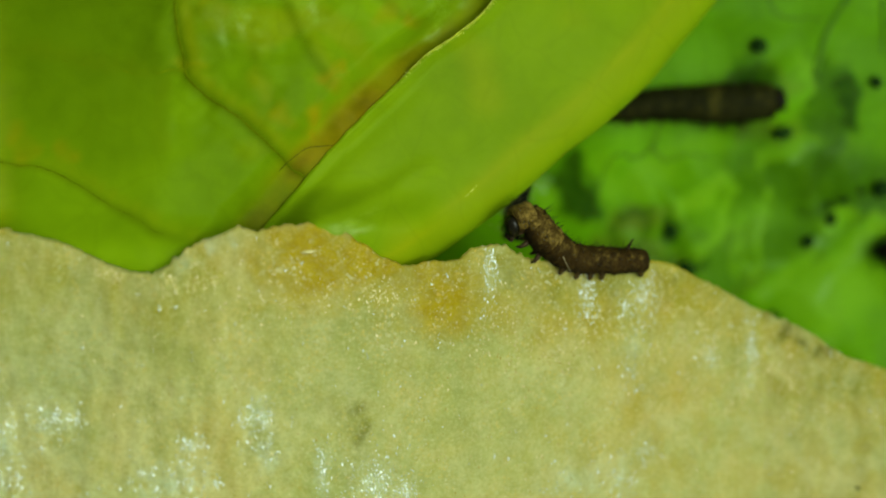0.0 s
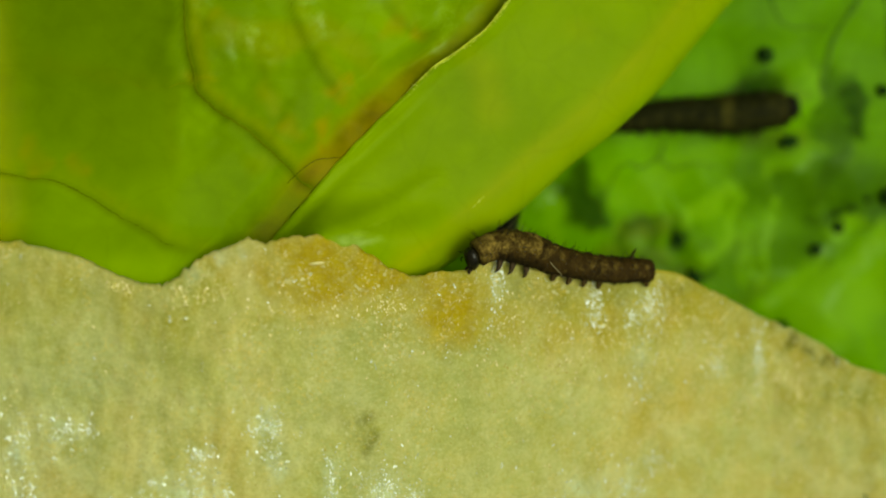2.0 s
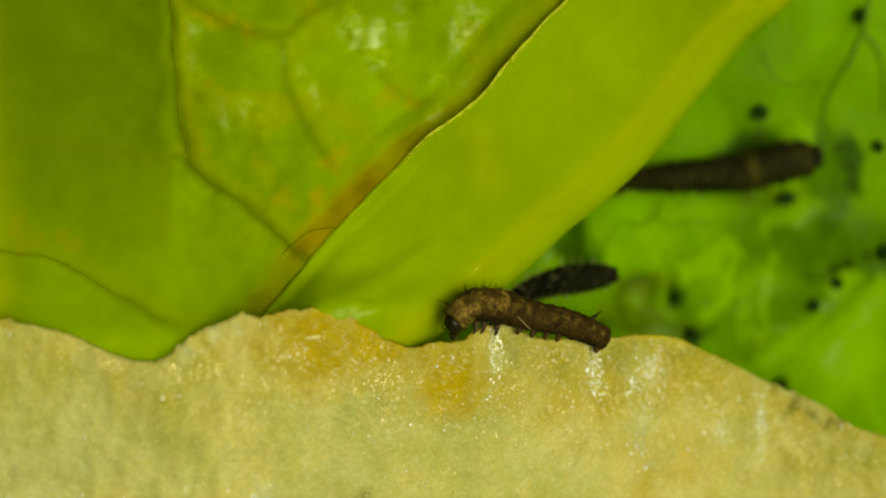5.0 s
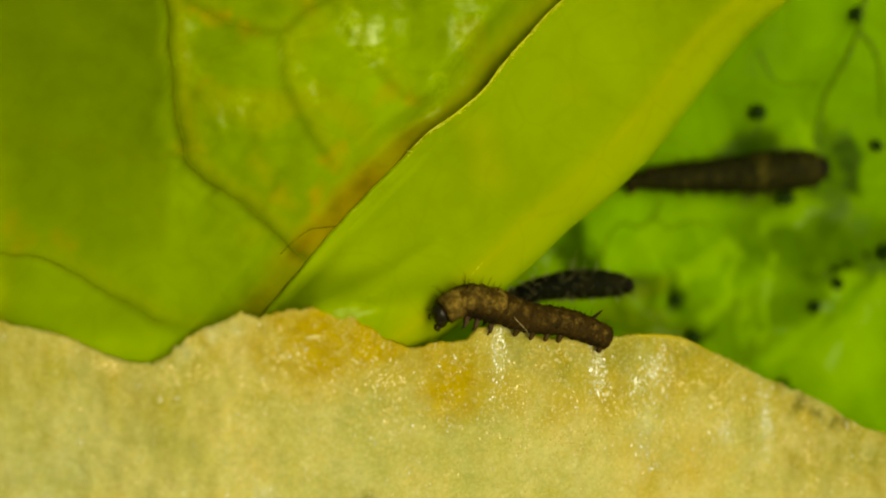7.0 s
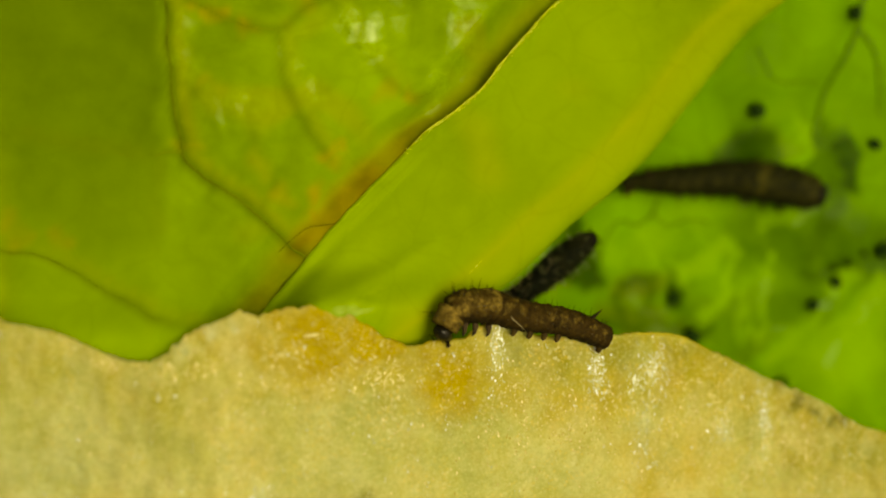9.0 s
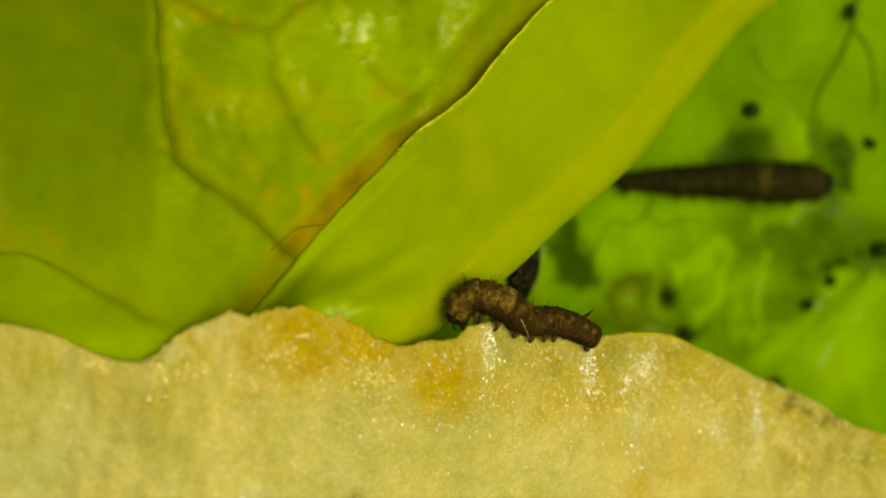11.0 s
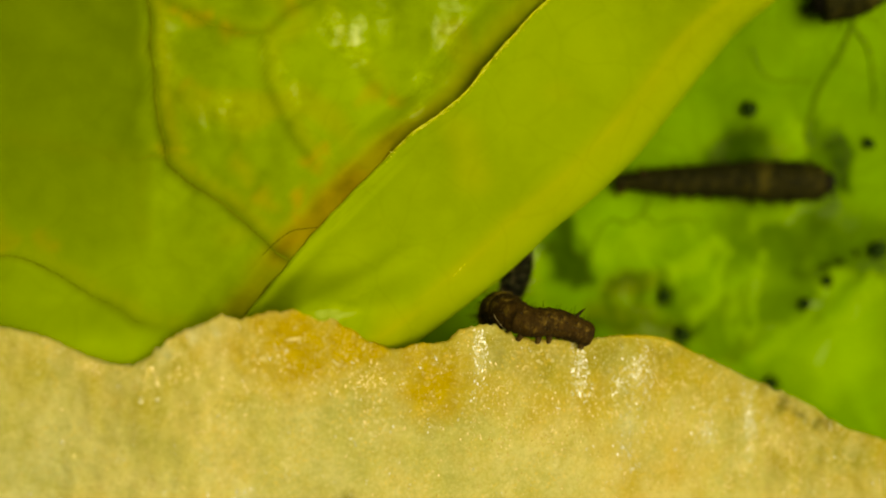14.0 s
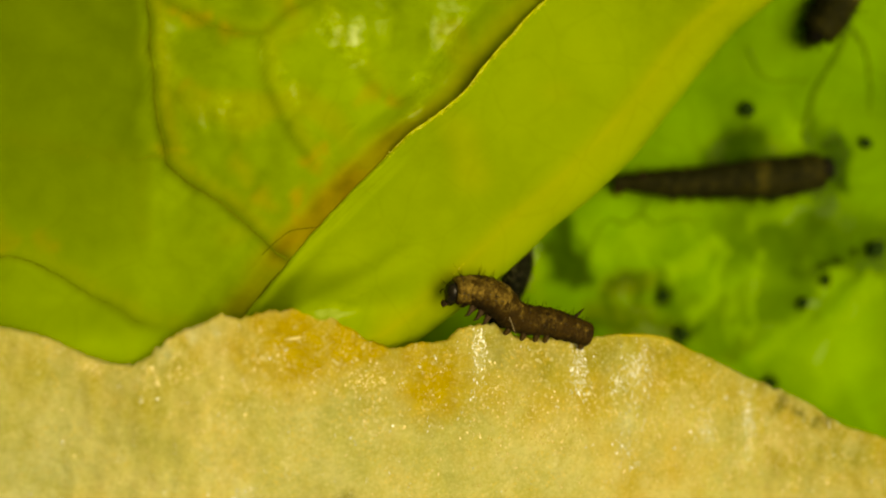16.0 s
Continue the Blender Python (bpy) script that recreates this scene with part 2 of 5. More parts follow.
TRAY = plain("tray_plastic", (0.10, 0.16, 0.05), (0.14, 0.20, 0.07), 20, 0.5)


def skin(name, dark, mid, tan_low, tan_high):
    """Caterpillar skin: a dark ground, lighter where the mesh marks it as tan, with fine mottling."""
    n = Nodes(name, 0.7)
    shift = n.t.nodes.new("ShaderNodeVectorMath")
    shift.operation = "MULTIPLY_ADD"
    spin = n.t.nodes.new("ShaderNodeCombineXYZ")
    for k in range(3):
        n.link(n.rand(), spin.inputs[k])
    n.link(spin.outputs[0], shift.inputs[0])
    shift.inputs[1].default_value = (0.037, 0.053, 0.071)
    n.link(n.place, shift.inputs[2])
    n.place = shift.outputs[0]
    f = n.noise(0.30, 5, 0.65, None, 0.5)
    g = n.noise(0.08, 4, 0.7)
    f = n.math("ADD", f, n.math("MULTIPLY", n.attr("tan"), 0.35))
    col = n.ramp(f, (0.34, dark), (0.68, mid))
    tan = n.ramp(n.noise(0.24, 5, 0.7, None, 0.6), (0.36, tan_low), (0.50, tuple(0.55 * c for c in tan_high)), (0.66, tan_high))
    # the tan patches have uneven, broken borders
    edge = n.math("ADD", n.attr("tan"), n.math("MULTIPLY", n.math("SUBTRACT", n.noise(0.28, 5, 0.7), 0.5), 3.0))
    col = n.mix(n.ramp(edge, (0.25, (0, 0, 0)), (0.90, (1, 1, 1))), col, tan)
    col = n.mix(n.ramp(g, (0.46, (0, 0, 0)), (0.72, (0.45, 0.45, 0.45))), col, dark)
    n.colour(col)
    h = n.math("ADD", g, n.math("MULTIPLY", n.cells(0.11).outputs["Distance"], 0.6))
    n.bump(h, 0.04, 0.7)
    n.bsdf.inputs["Specular IOR Level"].default_value = 0.06
    return n.mat


SKIN = skin("brown_skin", (0.0105, 0.0066, 0.0007), (0.037, 0.021, 0.002), (0.060, 0.038, 0.004), (0.27, 0.185, 0.030))
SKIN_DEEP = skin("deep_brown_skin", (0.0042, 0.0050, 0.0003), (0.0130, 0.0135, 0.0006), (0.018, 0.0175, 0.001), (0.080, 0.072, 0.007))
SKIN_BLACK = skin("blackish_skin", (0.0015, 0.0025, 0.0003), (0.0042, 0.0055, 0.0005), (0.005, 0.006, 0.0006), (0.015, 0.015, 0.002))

# ---- mesh helpers ----


def part(name, bm, material, parent=None, label="", smooth=True):
    """Links a bmesh as one mesh object, under a thing or a part."""
    me = bpy.data.meshes.new(name)
    bm.to_mesh(me)
    bm.free()
    if smooth:
        for p in me.polygons:
            p.use_smooth = True
    for m in material if isinstance(material, (list, tuple)) else (material,):
        me.materials.append(m)
    ob = new(name, me)
    if parent:
        ob.parent = parent
    return tagged(ob, label)


def sheet(name, rows, material, parent=None, label="", closed=True, fields=None):
    """A mesh from a grid of points (millimetres, plan level); closed: the rows run round the cross-section.
    fields: name of an attribute and its values, point by point."""
    nr, nc = len(rows), len(rows[0])
    verts = [(x * MM, y * MM, (z + LIFT) * MM) for r in rows for x, y, z in r]
    faces = []
    for i in range(nr - 1):
        for j in range(nc if closed else nc - 1):
            a, b = i * nc + j, i * nc + (j + 1) % nc
            faces.append((a, b, b + nc, a + nc))
    if closed:
        faces.append(tuple(range(nc))[::-1])
        faces.append(tuple((nr - 1) * nc + j for j in range(nc)))
    me = bpy.data.meshes.new(name)
    me.from_pydata(verts, [], faces)
    me.update()
    bm = bmesh.new()
    bm.from_mesh(me)
    bmesh.ops.recalc_face_normals(bm, faces=bm.faces)
    bm.to_mesh(me)
    bm.free()
    for p in me.polygons:
        p.use_smooth = True
    for key, values in (fields or {}).items():
        at = me.attributes.new(key, "FLOAT", "POINT")
        at.data.foreach_set("value", np.asarray(values, dtype=np.float32).ravel())
    me.materials.append(material)
    ob = new(name, me)
    if parent:
        ob.parent = parent
    return tagged(ob, label)


def smooth_line(points, count):
    """Evenly spaced points on a soft curve through the points given."""
    p = np.array(points, float)
    d = np.r_[0, np.cumsum(np.linalg.norm(np.diff(p, axis=0), axis=1))]
    m = np.gradient(p, d, axis=0)
    s = np.linspace(0, d[-1], count)
    k = np.clip(np.searchsorted(d, s, "right") - 1, 0, len(d) - 2)
    h = (d[k + 1] - d[k])[:, None]
    u = ((s - d[k]) / (d[k + 1] - d[k]))[:, None]
    return ((2 * u**3 - 3 * u**2 + 1) * p[k] + (u**3 - 2 * u**2 + u) * h * m[k]
            + (3 * u**2 - 2 * u**3) * p[k + 1] + (u**3 - u**2) * h * m[k + 1])


def tube_mesh(bm, line, radii, sides=6, flat=1.0):
    """A tapering tube along a line (metres)."""
    rings = []
    n = len(line)
    for i, p in enumerate(line):
        t = (Vector(line[min(i + 1, n - 1)]) - Vector(line[max(i - 1, 0)])).normalized()
        side = t.cross(Vector((0, 0, 1)))
        side = side.normalized() if side.length > 1e-6 else Vector((1, 0, 0))
        up = side.cross(t)
        rings.append([bm.verts.new(Vector(p) + radii[i] * (math.cos(a) * side + flat * math.sin(a) * up))
                      for a in (2 * math.pi * k / sides for k in range(sides))])
    for a, b in zip(rings, rings[1:]):
        for k in range(sides):
            bm.faces.new((a[k], a[(k + 1) % sides], b[(k + 1) % sides], b[k]))
    bm.faces.new(rings[0][::-1])
    bm.faces.new(rings[-1])


def wob(x, y, size, seed=0.0):
    return noise.noise(Vector((x / size, y / size, seed)))


def smooth(a, b, x):
    u = min(1.0, max(0.0, (x - a) / (b - a)))
    return u * u * (3 - 2 * u)


# ---- the tray below the leaves ----
bm = bmesh.new()
bmesh.ops.create_grid(bm, x_segments=2, y_segments=2, size=1.0)
tagged(part("floor", bm, TRAY, label="plain dull green tray floor under the leaves"), category="floor", kind="structure")

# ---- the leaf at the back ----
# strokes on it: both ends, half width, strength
# browsed patches; the first two strokes paint the flap's shade
BROWSED_AND_SHADE = ((5.62, 0.82, 6.36, -1.35, 0.50, 0.80), (5.04, 0.10, 5.66, -1.11, 0.55, 0.74), (12.80, 4.43, 12.72, 3.74, 0.80, 0.75), (15.91, 5.12, 15.43, 3.16, 0.21, 0.60), (16.19, 4.54, 16.25, 2.46, 0.61, 0.50), (16.77, 4.08, 17.25, 2.40, 0.40, 0.85), (15.77, 2.46, 16.74, 2.22, 0.57, 0.55), (16.68, 1.52, 15.74, -0.15, 0.52, 0.60),
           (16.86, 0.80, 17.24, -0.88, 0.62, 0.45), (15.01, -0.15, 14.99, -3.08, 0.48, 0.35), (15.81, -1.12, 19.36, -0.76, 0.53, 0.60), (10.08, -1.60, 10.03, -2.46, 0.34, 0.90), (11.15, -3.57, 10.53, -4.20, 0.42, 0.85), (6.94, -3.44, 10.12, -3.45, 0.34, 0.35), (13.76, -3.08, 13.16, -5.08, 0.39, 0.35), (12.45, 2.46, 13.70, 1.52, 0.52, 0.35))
# further patches drawn darker
DARKER_STROKES = ((11.80, 3.40, 13.54, 3.86, 0.52, 0.55), (7.73, -1.59, 9.05, -1.35, 0.24, 0.45), (7.39, -2.08, 7.66, -2.82, 0.24, 0.40), (9.07, -1.84, 8.88, -3.07, 0.29, 0.35), (15.36, -1.61, 16.74, -3.58, 0.48, 0.35), (16.27, -0.88, 16.77, -1.00, 0.19, 0.60), (11.68, -5.08, 13.09, -4.08, 0.30, 0.35), (13.46, 0.34, 19.33, -0.15, 1.30, 0.50), (12.94, -3.08, 15.91, -2.09, 1.0, 0.42), (10.5, -2.6, 12.6, -4.2, 0.7, 0.35))
# lit tops of crinkles, painted lighter
LIT_CRESTS = ((10.38, -1.35, 12.01, -0.15, 0.39, 0.90), (12.09, -1.60, 12.62, -0.27, 0.19, 0.70), (11.20, -3.08, 12.36, -2.09, 0.29, 0.80), (13.83, -4.08, 14.12, -0.39, 0.12, 0.80), (13.34, -4.08, 13.65, -1.36, 0.12, 0.50), (12.85, -4.08, 12.97, -2.09, 0.15, 0.60), (8.28, -0.14, 9.45, 0.58, 0.62, 0.50), (6.81, 0.82, 7.34, -0.62, 0.33, 0.40),
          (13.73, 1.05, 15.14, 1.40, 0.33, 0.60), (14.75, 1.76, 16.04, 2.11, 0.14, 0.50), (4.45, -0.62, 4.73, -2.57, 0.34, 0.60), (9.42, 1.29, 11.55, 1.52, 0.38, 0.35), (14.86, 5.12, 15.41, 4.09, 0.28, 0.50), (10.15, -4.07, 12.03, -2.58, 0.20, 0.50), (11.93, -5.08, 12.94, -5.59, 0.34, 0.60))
LIT_FOLDS = ((17.92, -3.09, 18.88, -1.61, 0.39, 1.00), (16.86, -2.10, 17.76, -1.24, 0.29, 0.90), (16.51, -3.83, 17.67, -3.09, 0.34, 0.80), (15.09, -4.58, 16.21, -3.08, 0.29, 0.70), (14.16, -5.34, 15.06, -4.08, 0.35, 0.70), (16.38, -5.34, 17.29, -4.33, 0.39, 0.70), (18.83, -5.09, 19.38, -3.09, 0.35, 0.70), (16.6, -5.6, 19.4, -3.4, 1.4, 0.8))
# highlights of wet places, painted pale
WET_HIGHLIGHTS = ((4.20, -0.45, 4.54, -0.04, 0.17, 0.80), (3.72, -0.87, 3.96, -0.70, 0.15, 0.60), (14.79, 0.91, 15.82, 1.48, 0.19, 0.45), (16.56, 1.30, 17.02, 1.49, 0.14, 0.40), (18.70, -2.31, 17.86, -3.57, 0.25, 0.70), (18.03, -1.83, 18.38, -1.70, 0.15, 0.60), (16.26, -2.60, 17.20, -2.09, 0.22, 0.70), (17.19, -4.22, 16.79, -5.11, 0.22, 0.60),
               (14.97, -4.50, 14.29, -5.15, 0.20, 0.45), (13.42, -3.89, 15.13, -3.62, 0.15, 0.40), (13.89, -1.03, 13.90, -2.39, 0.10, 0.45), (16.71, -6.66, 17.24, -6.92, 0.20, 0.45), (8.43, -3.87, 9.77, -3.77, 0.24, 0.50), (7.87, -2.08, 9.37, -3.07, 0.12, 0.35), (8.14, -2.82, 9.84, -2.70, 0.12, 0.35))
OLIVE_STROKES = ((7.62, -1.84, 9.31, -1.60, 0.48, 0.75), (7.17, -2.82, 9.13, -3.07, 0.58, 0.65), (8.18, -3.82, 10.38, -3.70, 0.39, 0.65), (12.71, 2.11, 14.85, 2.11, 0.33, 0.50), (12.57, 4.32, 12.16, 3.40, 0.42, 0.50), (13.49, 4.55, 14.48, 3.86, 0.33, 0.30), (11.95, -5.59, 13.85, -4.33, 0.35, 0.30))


def strokes(x, y, table):
    """The strength, place by place (arrays), of soft strokes."""
    best = np.zeros(np.shape(x))
    for x0, y0, x1, y1, wide, k in table:
        dx, dy = x1 - x0, y1 - y0
        u = np.clip(((x - x0) * dx + (y - y0) * dy) / (dx * dx + dy * dy), 0, 1)
        q = np.hypot(x - x0 - u * dx, y - y0 - u * dy) / wide
        v = np.clip((1.75 - q) / 1.35, 0, 1)
        best = np.maximum(best, k * v * v * (3 - 2 * v))
    return best


def back_fold(x, y):
    """Slanting crinkles of the back leaf's lower half."""
    wx, wy = x + 0.3 * wob(x, y, 1.0, 24), y + 0.3 * wob(x, y, 1.0, 25)
    fold = wob(0.85 * wx + 0.5 * wy, 0.22 * (wy - wx), 0.75, 23)
    return smooth(0.0, 0.32, fold) * smooth(2.5, -0.5, y) * smooth(6.5, 9.5, x)


def back_height(x, y):
    z = -8.7 + 0.2 * min(10, max(-8, y))
    z += 0.45 * wob(x, y, 3.2, 3.0) + 0.10 * wob(x, y, 1.3, 7.0)
    z += 0.05 * back_fold(x, y)
    far = max(0.0, math.hypot(x - 8, y) - 20)
    return max(-10.1, z - 0.05 * far * far)


def back_leaf():
    nu, nv = 340, 300
    top = np.zeros((nv, nu, 3))
    warp = np.zeros((nv, nu, 2))
    folds = np.zeros((nv, nu))
    for j in range(nv):
        v = -1 + 2 * j / (nv - 1)
        v = math.copysign(abs(v) ** 1.4, v)
        for i in range(nu):
            u = -1 + 2 * i / (nu - 1)
            u = math.copysign(abs(u) ** 1.4, u)
            k = math.sqrt(max(0.0, 1 - v * v * 0.985))
            x = 9 + 32 * u * k + 0.8 * wob(u * 3, v * 9, 1.0, 1.0) * abs(u) ** 4
            y = 28 * v
            top[j, i] = x, y, back_height(x, y)
            warp[j, i] = x + 0.45 * wob(x, y, 1.1, 11) + 0.22 * wob(x, y, 0.45, 13), y + 0.45 * wob(x, y, 1.1, 12) + 0.22 * wob(x, y, 0.45, 14)
            folds[j, i] = back_fold(x, y)
    wx, wy = warp[..., 0], warp[..., 1]
    lit_crest = np.maximum(strokes(wx, wy, LIT_CRESTS), strokes(wx, wy, LIT_FOLDS))
    dark_tone = np.maximum(strokes(wx, wy, BROWSED_AND_SHADE), strokes(wx, wy, DARKER_STROKES))
    fields = {"dark_tone": np.minimum(1, 1.35 * dark_tone) * (1 - 0.45 * lit_crest), "lit_crest": np.maximum(0.7 * lit_crest, 0.12 * folds) * (1 - 0.3 * dark_tone), "olive": strokes(wx, wy, OLIVE_STROKES), "wet": 0.6 * strokes(wx, wy, WET_HIGHLIGHTS) ** 1.6}
    top[..., 2] += 0.02 * lit_crest
    low = top - np.array((0, 0, 0.28))
    rows = [t.tolist() + u[::-1].tolist() for t, u in zip(top, low)]
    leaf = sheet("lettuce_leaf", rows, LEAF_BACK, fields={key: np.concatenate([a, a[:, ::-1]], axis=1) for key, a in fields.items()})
    return tagged(leaf, "bright green crinkled lettuce leaf, browsed dark patches, painted shade and highlights", "leaf", "lettuce leaves")


BACK = back_leaf()


def vein_line(points, count, sway):
    out = []
    for x, y in smooth_line(points, count):
        x += sway * wob(x, y, 0.9, 31)
        out.append((x, y + sway * wob(x, y, 0.9, 37) + 0.4 * sway * wob(x, y, 0.3, 39)))
    return out


def vein(name, points, height, radius, material, parent, label="", count=26, taper=0.35, proud=0.02, sway=0.12):
    out, radii = [], []
    for i, (x, y) in enumerate(vein_line(points, count, sway)):
        out.append((x * MM, y * MM, (height(x, y) + proud + LIFT) * MM))
        radii.append(radius * MM * (1 - (1 - taper) * i / (count - 1)) * (1 + 0.55 * wob(x, y, 0.35, 41)))
    bm = bmesh.new()
    tube_mesh(bm, out, radii, 6, 0.45)
    return part(name, bm, material, parent, label)


BACK_VEIN = [(17.24, 11.93), (17.12, 10.08), (16.99, 8.75), (16.65, 7.75), (15.99, 6.51), (15.69, 5.37), (15.47, 4.45)]
BACK_VEIN_SIDE = [(17.04, 8.75), (17.67, 8.08), (18.09, 6.73), (18.30, 5.36)]
BACK_VEIN_TOP = [(13.01, 7.98), (13.45, 7.19), (14.02, 6.74), (14.84, 6.78), (15.55, 6.69)]
BACK_VEIN_LOW = [(9.14, 2.12), (8.94, 1.41), (8.24, 0.93), (7.52, 1.05), (6.67, -0.70)]
BACK_VEIN_MID = [(8.94, 1.41), (9.56, 0.81), (10.38, 1.17), (11.59, 0.93)]
for pts, r in ((BACK_VEIN, 0.17), (BACK_VEIN_SIDE, 0.10), (BACK_VEIN_LOW, 0.07), (BACK_VEIN_MID, 0.06), (BACK_VEIN_TOP, 0.08)):
    vein("vein", pts, back_height, r, VEIN_BACK, BACK, "dull green vein", taper=0.6)

# a drop of water that clings to the back leaf
bm = bmesh.new()
bmesh.ops.create_icosphere(bm, subdivisions=2, radius=0.085 * MM)
for v in bm.verts:
    v.co.z *= 0.5
drop = part("water_drop", bm, DROP)
drop.matrix_world = pose(0.00440, -0.00049, (back_height(4.40, -0.49) + 0.04 + LIFT) * MM)
tagged(drop, "tiny pale water drop on the green leaf", "drop")

# ---- the veined leaf ----
# lines of the folded flap that lies over it: free rim, fold and crease
FLAP_RIM = [(-6.79, -3.87), (-6.28, -2.82), (-5.74, -2.05), (-5.08, -1.24), (-4.04, 0.02), (-3.34, 0.83), (-2.45, 1.75), (-1.54, 2.68), (-0.72, 3.53), (0.30, 4.26), (1.24, 5.08), (1.81, 5.85), (2.57, 6.73), (3.34, 7.62), (4.13, 8.43), (5.92, 10.46), (8.17, 13.57), (10.27, 17.14)]
FLAP_FOLD = [(-2.70, -4.86), (-1.59, -3.96), (-0.27, -3.13), (0.60, -2.48), (1.47, -1.82), (2.25, -1.24), (3.25, -0.37), (4.25, 0.57), (5.48, 1.51), (6.41, 2.32), (7.25, 3.13), (8.42, 4.57), (9.71, 6.14), (10.81, 7.42), (12.82, 9.18), (14.65, 11.39), (17.48, 14.80), (20.41, 18.77)]
FLAP_CREASE = [(-4.11, -1.96), (-2.67, -1.24), (-1.57, -0.73), (-0.55, -0.08)]
RIM = smooth_line(FLAP_RIM, 120)
FOLD = smooth_line(FLAP_FOLD, 120)
CREASE_LINE = smooth_line(FLAP_CREASE, 30)
ROLL = 1.5


def rim_gap(x, y):
    """How far a place lies inside the flap's rim."""
    return 0.72 * (x - float(np.interp(y, RIM[:, 1], RIM[:, 0])))


def veined_height(x, y):
    z = 1.3 - 0.17 * max(-8.5, x)
    z += 0.30 * wob(x, y, 4.2, 51) + 0.10 * wob(x, y, 1.5, 53) + 0.035 * wob(x, y, 0.6, 55)
    z += 0.30 * math.exp(-((x + 14.2 + 0.06 * y) / 0.6) ** 2)
    # it dips into the gap beside the folded flap and under the pale leaf
    gap = rim_gap(x, y)
    z -= 0.2 * smooth(-3.0, -1.0, gap) + 0.5 * smooth(-1.3, -0.6, gap) + 1.6 * smooth(0.0, 1.2, gap)
    z -= 0.45 * smooth(2.0, 6.0, y) * smooth(-1.4, -0.9, gap)
    # under the chewed bay it rises to meet the pale rib
    z += 0.75 * smooth(-1.5, -3.0, y) * smooth(-6.0, -4.2, y) * smooth(-5.5, -7.0, x)
    z -= 0.12 * smooth(-1.2, -3.4, y)
    z += (0.14 * wob(x, y, 0.9, 57) + 0.05 * wob(x, y, 0.35, 59)) * smooth(-9.5, -8.0, x) * smooth(-0.5, 1.5, y)
    far = max(0.0, math.hypot(x + 7, y - 4) - 14)
    return max(-9.6, z - 0.045 * far * far)


# shiny places, with painted highlights, and rusty places: place, size, strength
WET_SHINE_SPOTS = ((-2.92, 7.02, 0.32, 0.39, 0.90), (-2.39, 6.42, 0.25, 0.53, 1.00), (-3.17, 7.36, 0.18, 0.25, 0.70), (-2.05, 6.07, 0.14, 0.21, 0.60), (-7.89, 6.49, 0.24, 0.38, 0.40), (-7.98, 5.63, 0.24, 0.41, 0.45), (-7.57, 5.21, 0.17, 0.17, 0.35), (-6.33, 4.38, 0.59, 0.31, 0.45), (-6.67, 4.02, 0.28, 0.28, 0.40), (-5.83, 4.30, 0.24, 0.24, 0.35),
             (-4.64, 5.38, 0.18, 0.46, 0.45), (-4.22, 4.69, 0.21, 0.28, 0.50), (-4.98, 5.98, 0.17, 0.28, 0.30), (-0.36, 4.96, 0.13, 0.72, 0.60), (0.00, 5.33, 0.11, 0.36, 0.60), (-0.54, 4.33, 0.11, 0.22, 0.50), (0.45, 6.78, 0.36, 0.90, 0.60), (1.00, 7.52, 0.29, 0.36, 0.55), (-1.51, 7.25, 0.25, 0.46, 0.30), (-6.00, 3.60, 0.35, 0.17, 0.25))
RUST_SPOTS = ((-7.68, 7.29, 0.35, 0.70), (-7.11, 7.07, 0.35, 0.80), (-6.18, 6.66, 0.43, 0.80), (-5.76, 6.50, 0.25, 0.60), (-7.26, 4.70, 0.46, 0.35), (-7.96, 3.06, 0.35, 0.50), (-3.70, 2.84, 0.43, 0.75), (-3.24, 3.03, 0.32, 0.70), (-3.44, 2.49, 0.36, 0.60), (-4.05, 1.52, 0.46, 1.00), (-4.14, 0.91, 0.46, 1.00), (-4.42, 0.21, 0.39, 0.90), (-5.16, 1.43, 0.46, 0.50), (-1.06, 4.71, 0.33, 0.70), (-1.87, 4.87, 0.47, 0.50), (-5.75, 2.29, 0.53, 0.30), (-13.29, 0.58, 0.53, 0.50), (-11.60, 0.15, 0.53, 0.45), (-12.92, 0.07, 0.52, 0.50), (-4.40, 7.46, 0.54, 0.50))


def spots(x, y, table, seed):
    wx, wy = x + 0.5 * wob(x, y, 0.7, seed), y + 0.5 * wob(x, y, 0.7, seed + 2)
    return max(k * (1 - smooth(0.1, 1.25, math.hypot(wx - a, wy - b) / r)) for a, b, r, k in table)


def patches(x, y, table, seed):
    """As spots, for oval patches with two half widths."""
    wx, wy = x + 0.35 * wob(x, y, 0.6, seed), y + 0.35 * wob(x, y, 0.6, seed + 2)
    return max(k * (1 - smooth(0.2, 2.1, math.hypot((wx - a) / rx, (wy - b) / ry))) for a, b, rx, ry, k in table)


MAIN_VEIN = [(-8.73, 8.77), (-8.46, 6.66), (-8.33, 5.09), (-8.18, 3.53), (-8.09, 2.80), (-7.23, 1.87), (-6.23, 1.22), (-5.41, 0.37), (-4.52, -0.48)]
SIDE_VEIN = [(-8.09, 2.80), (-9.05, 2.66), (-10.27, 2.76), (-11.49, 2.92), (-12.69, 3.14), (-14.79, 3.26)]
LOW_VEIN = [(-14.70, -0.07), (-13.68, -0.16), (-12.64, -0.30), (-11.43, -0.77), (-10.20, -1.47), (-9.15, -2.08), (-7.98, -2.48), (-7.15, -2.81)]
HIGH_VEIN = [(-8.47, 8.07), (-7.46, 7.24), (-6.10, 6.72), (-5.21, 6.58), (-4.29, 7.42), (-3.32, 7.88), (-2.26, 8.58)]
MID_VEIN = [(-5.21, 6.58), (-5.08, 5.03), (-4.45, 3.86), (-4.01, 3.06), (-3.21, 2.13)]
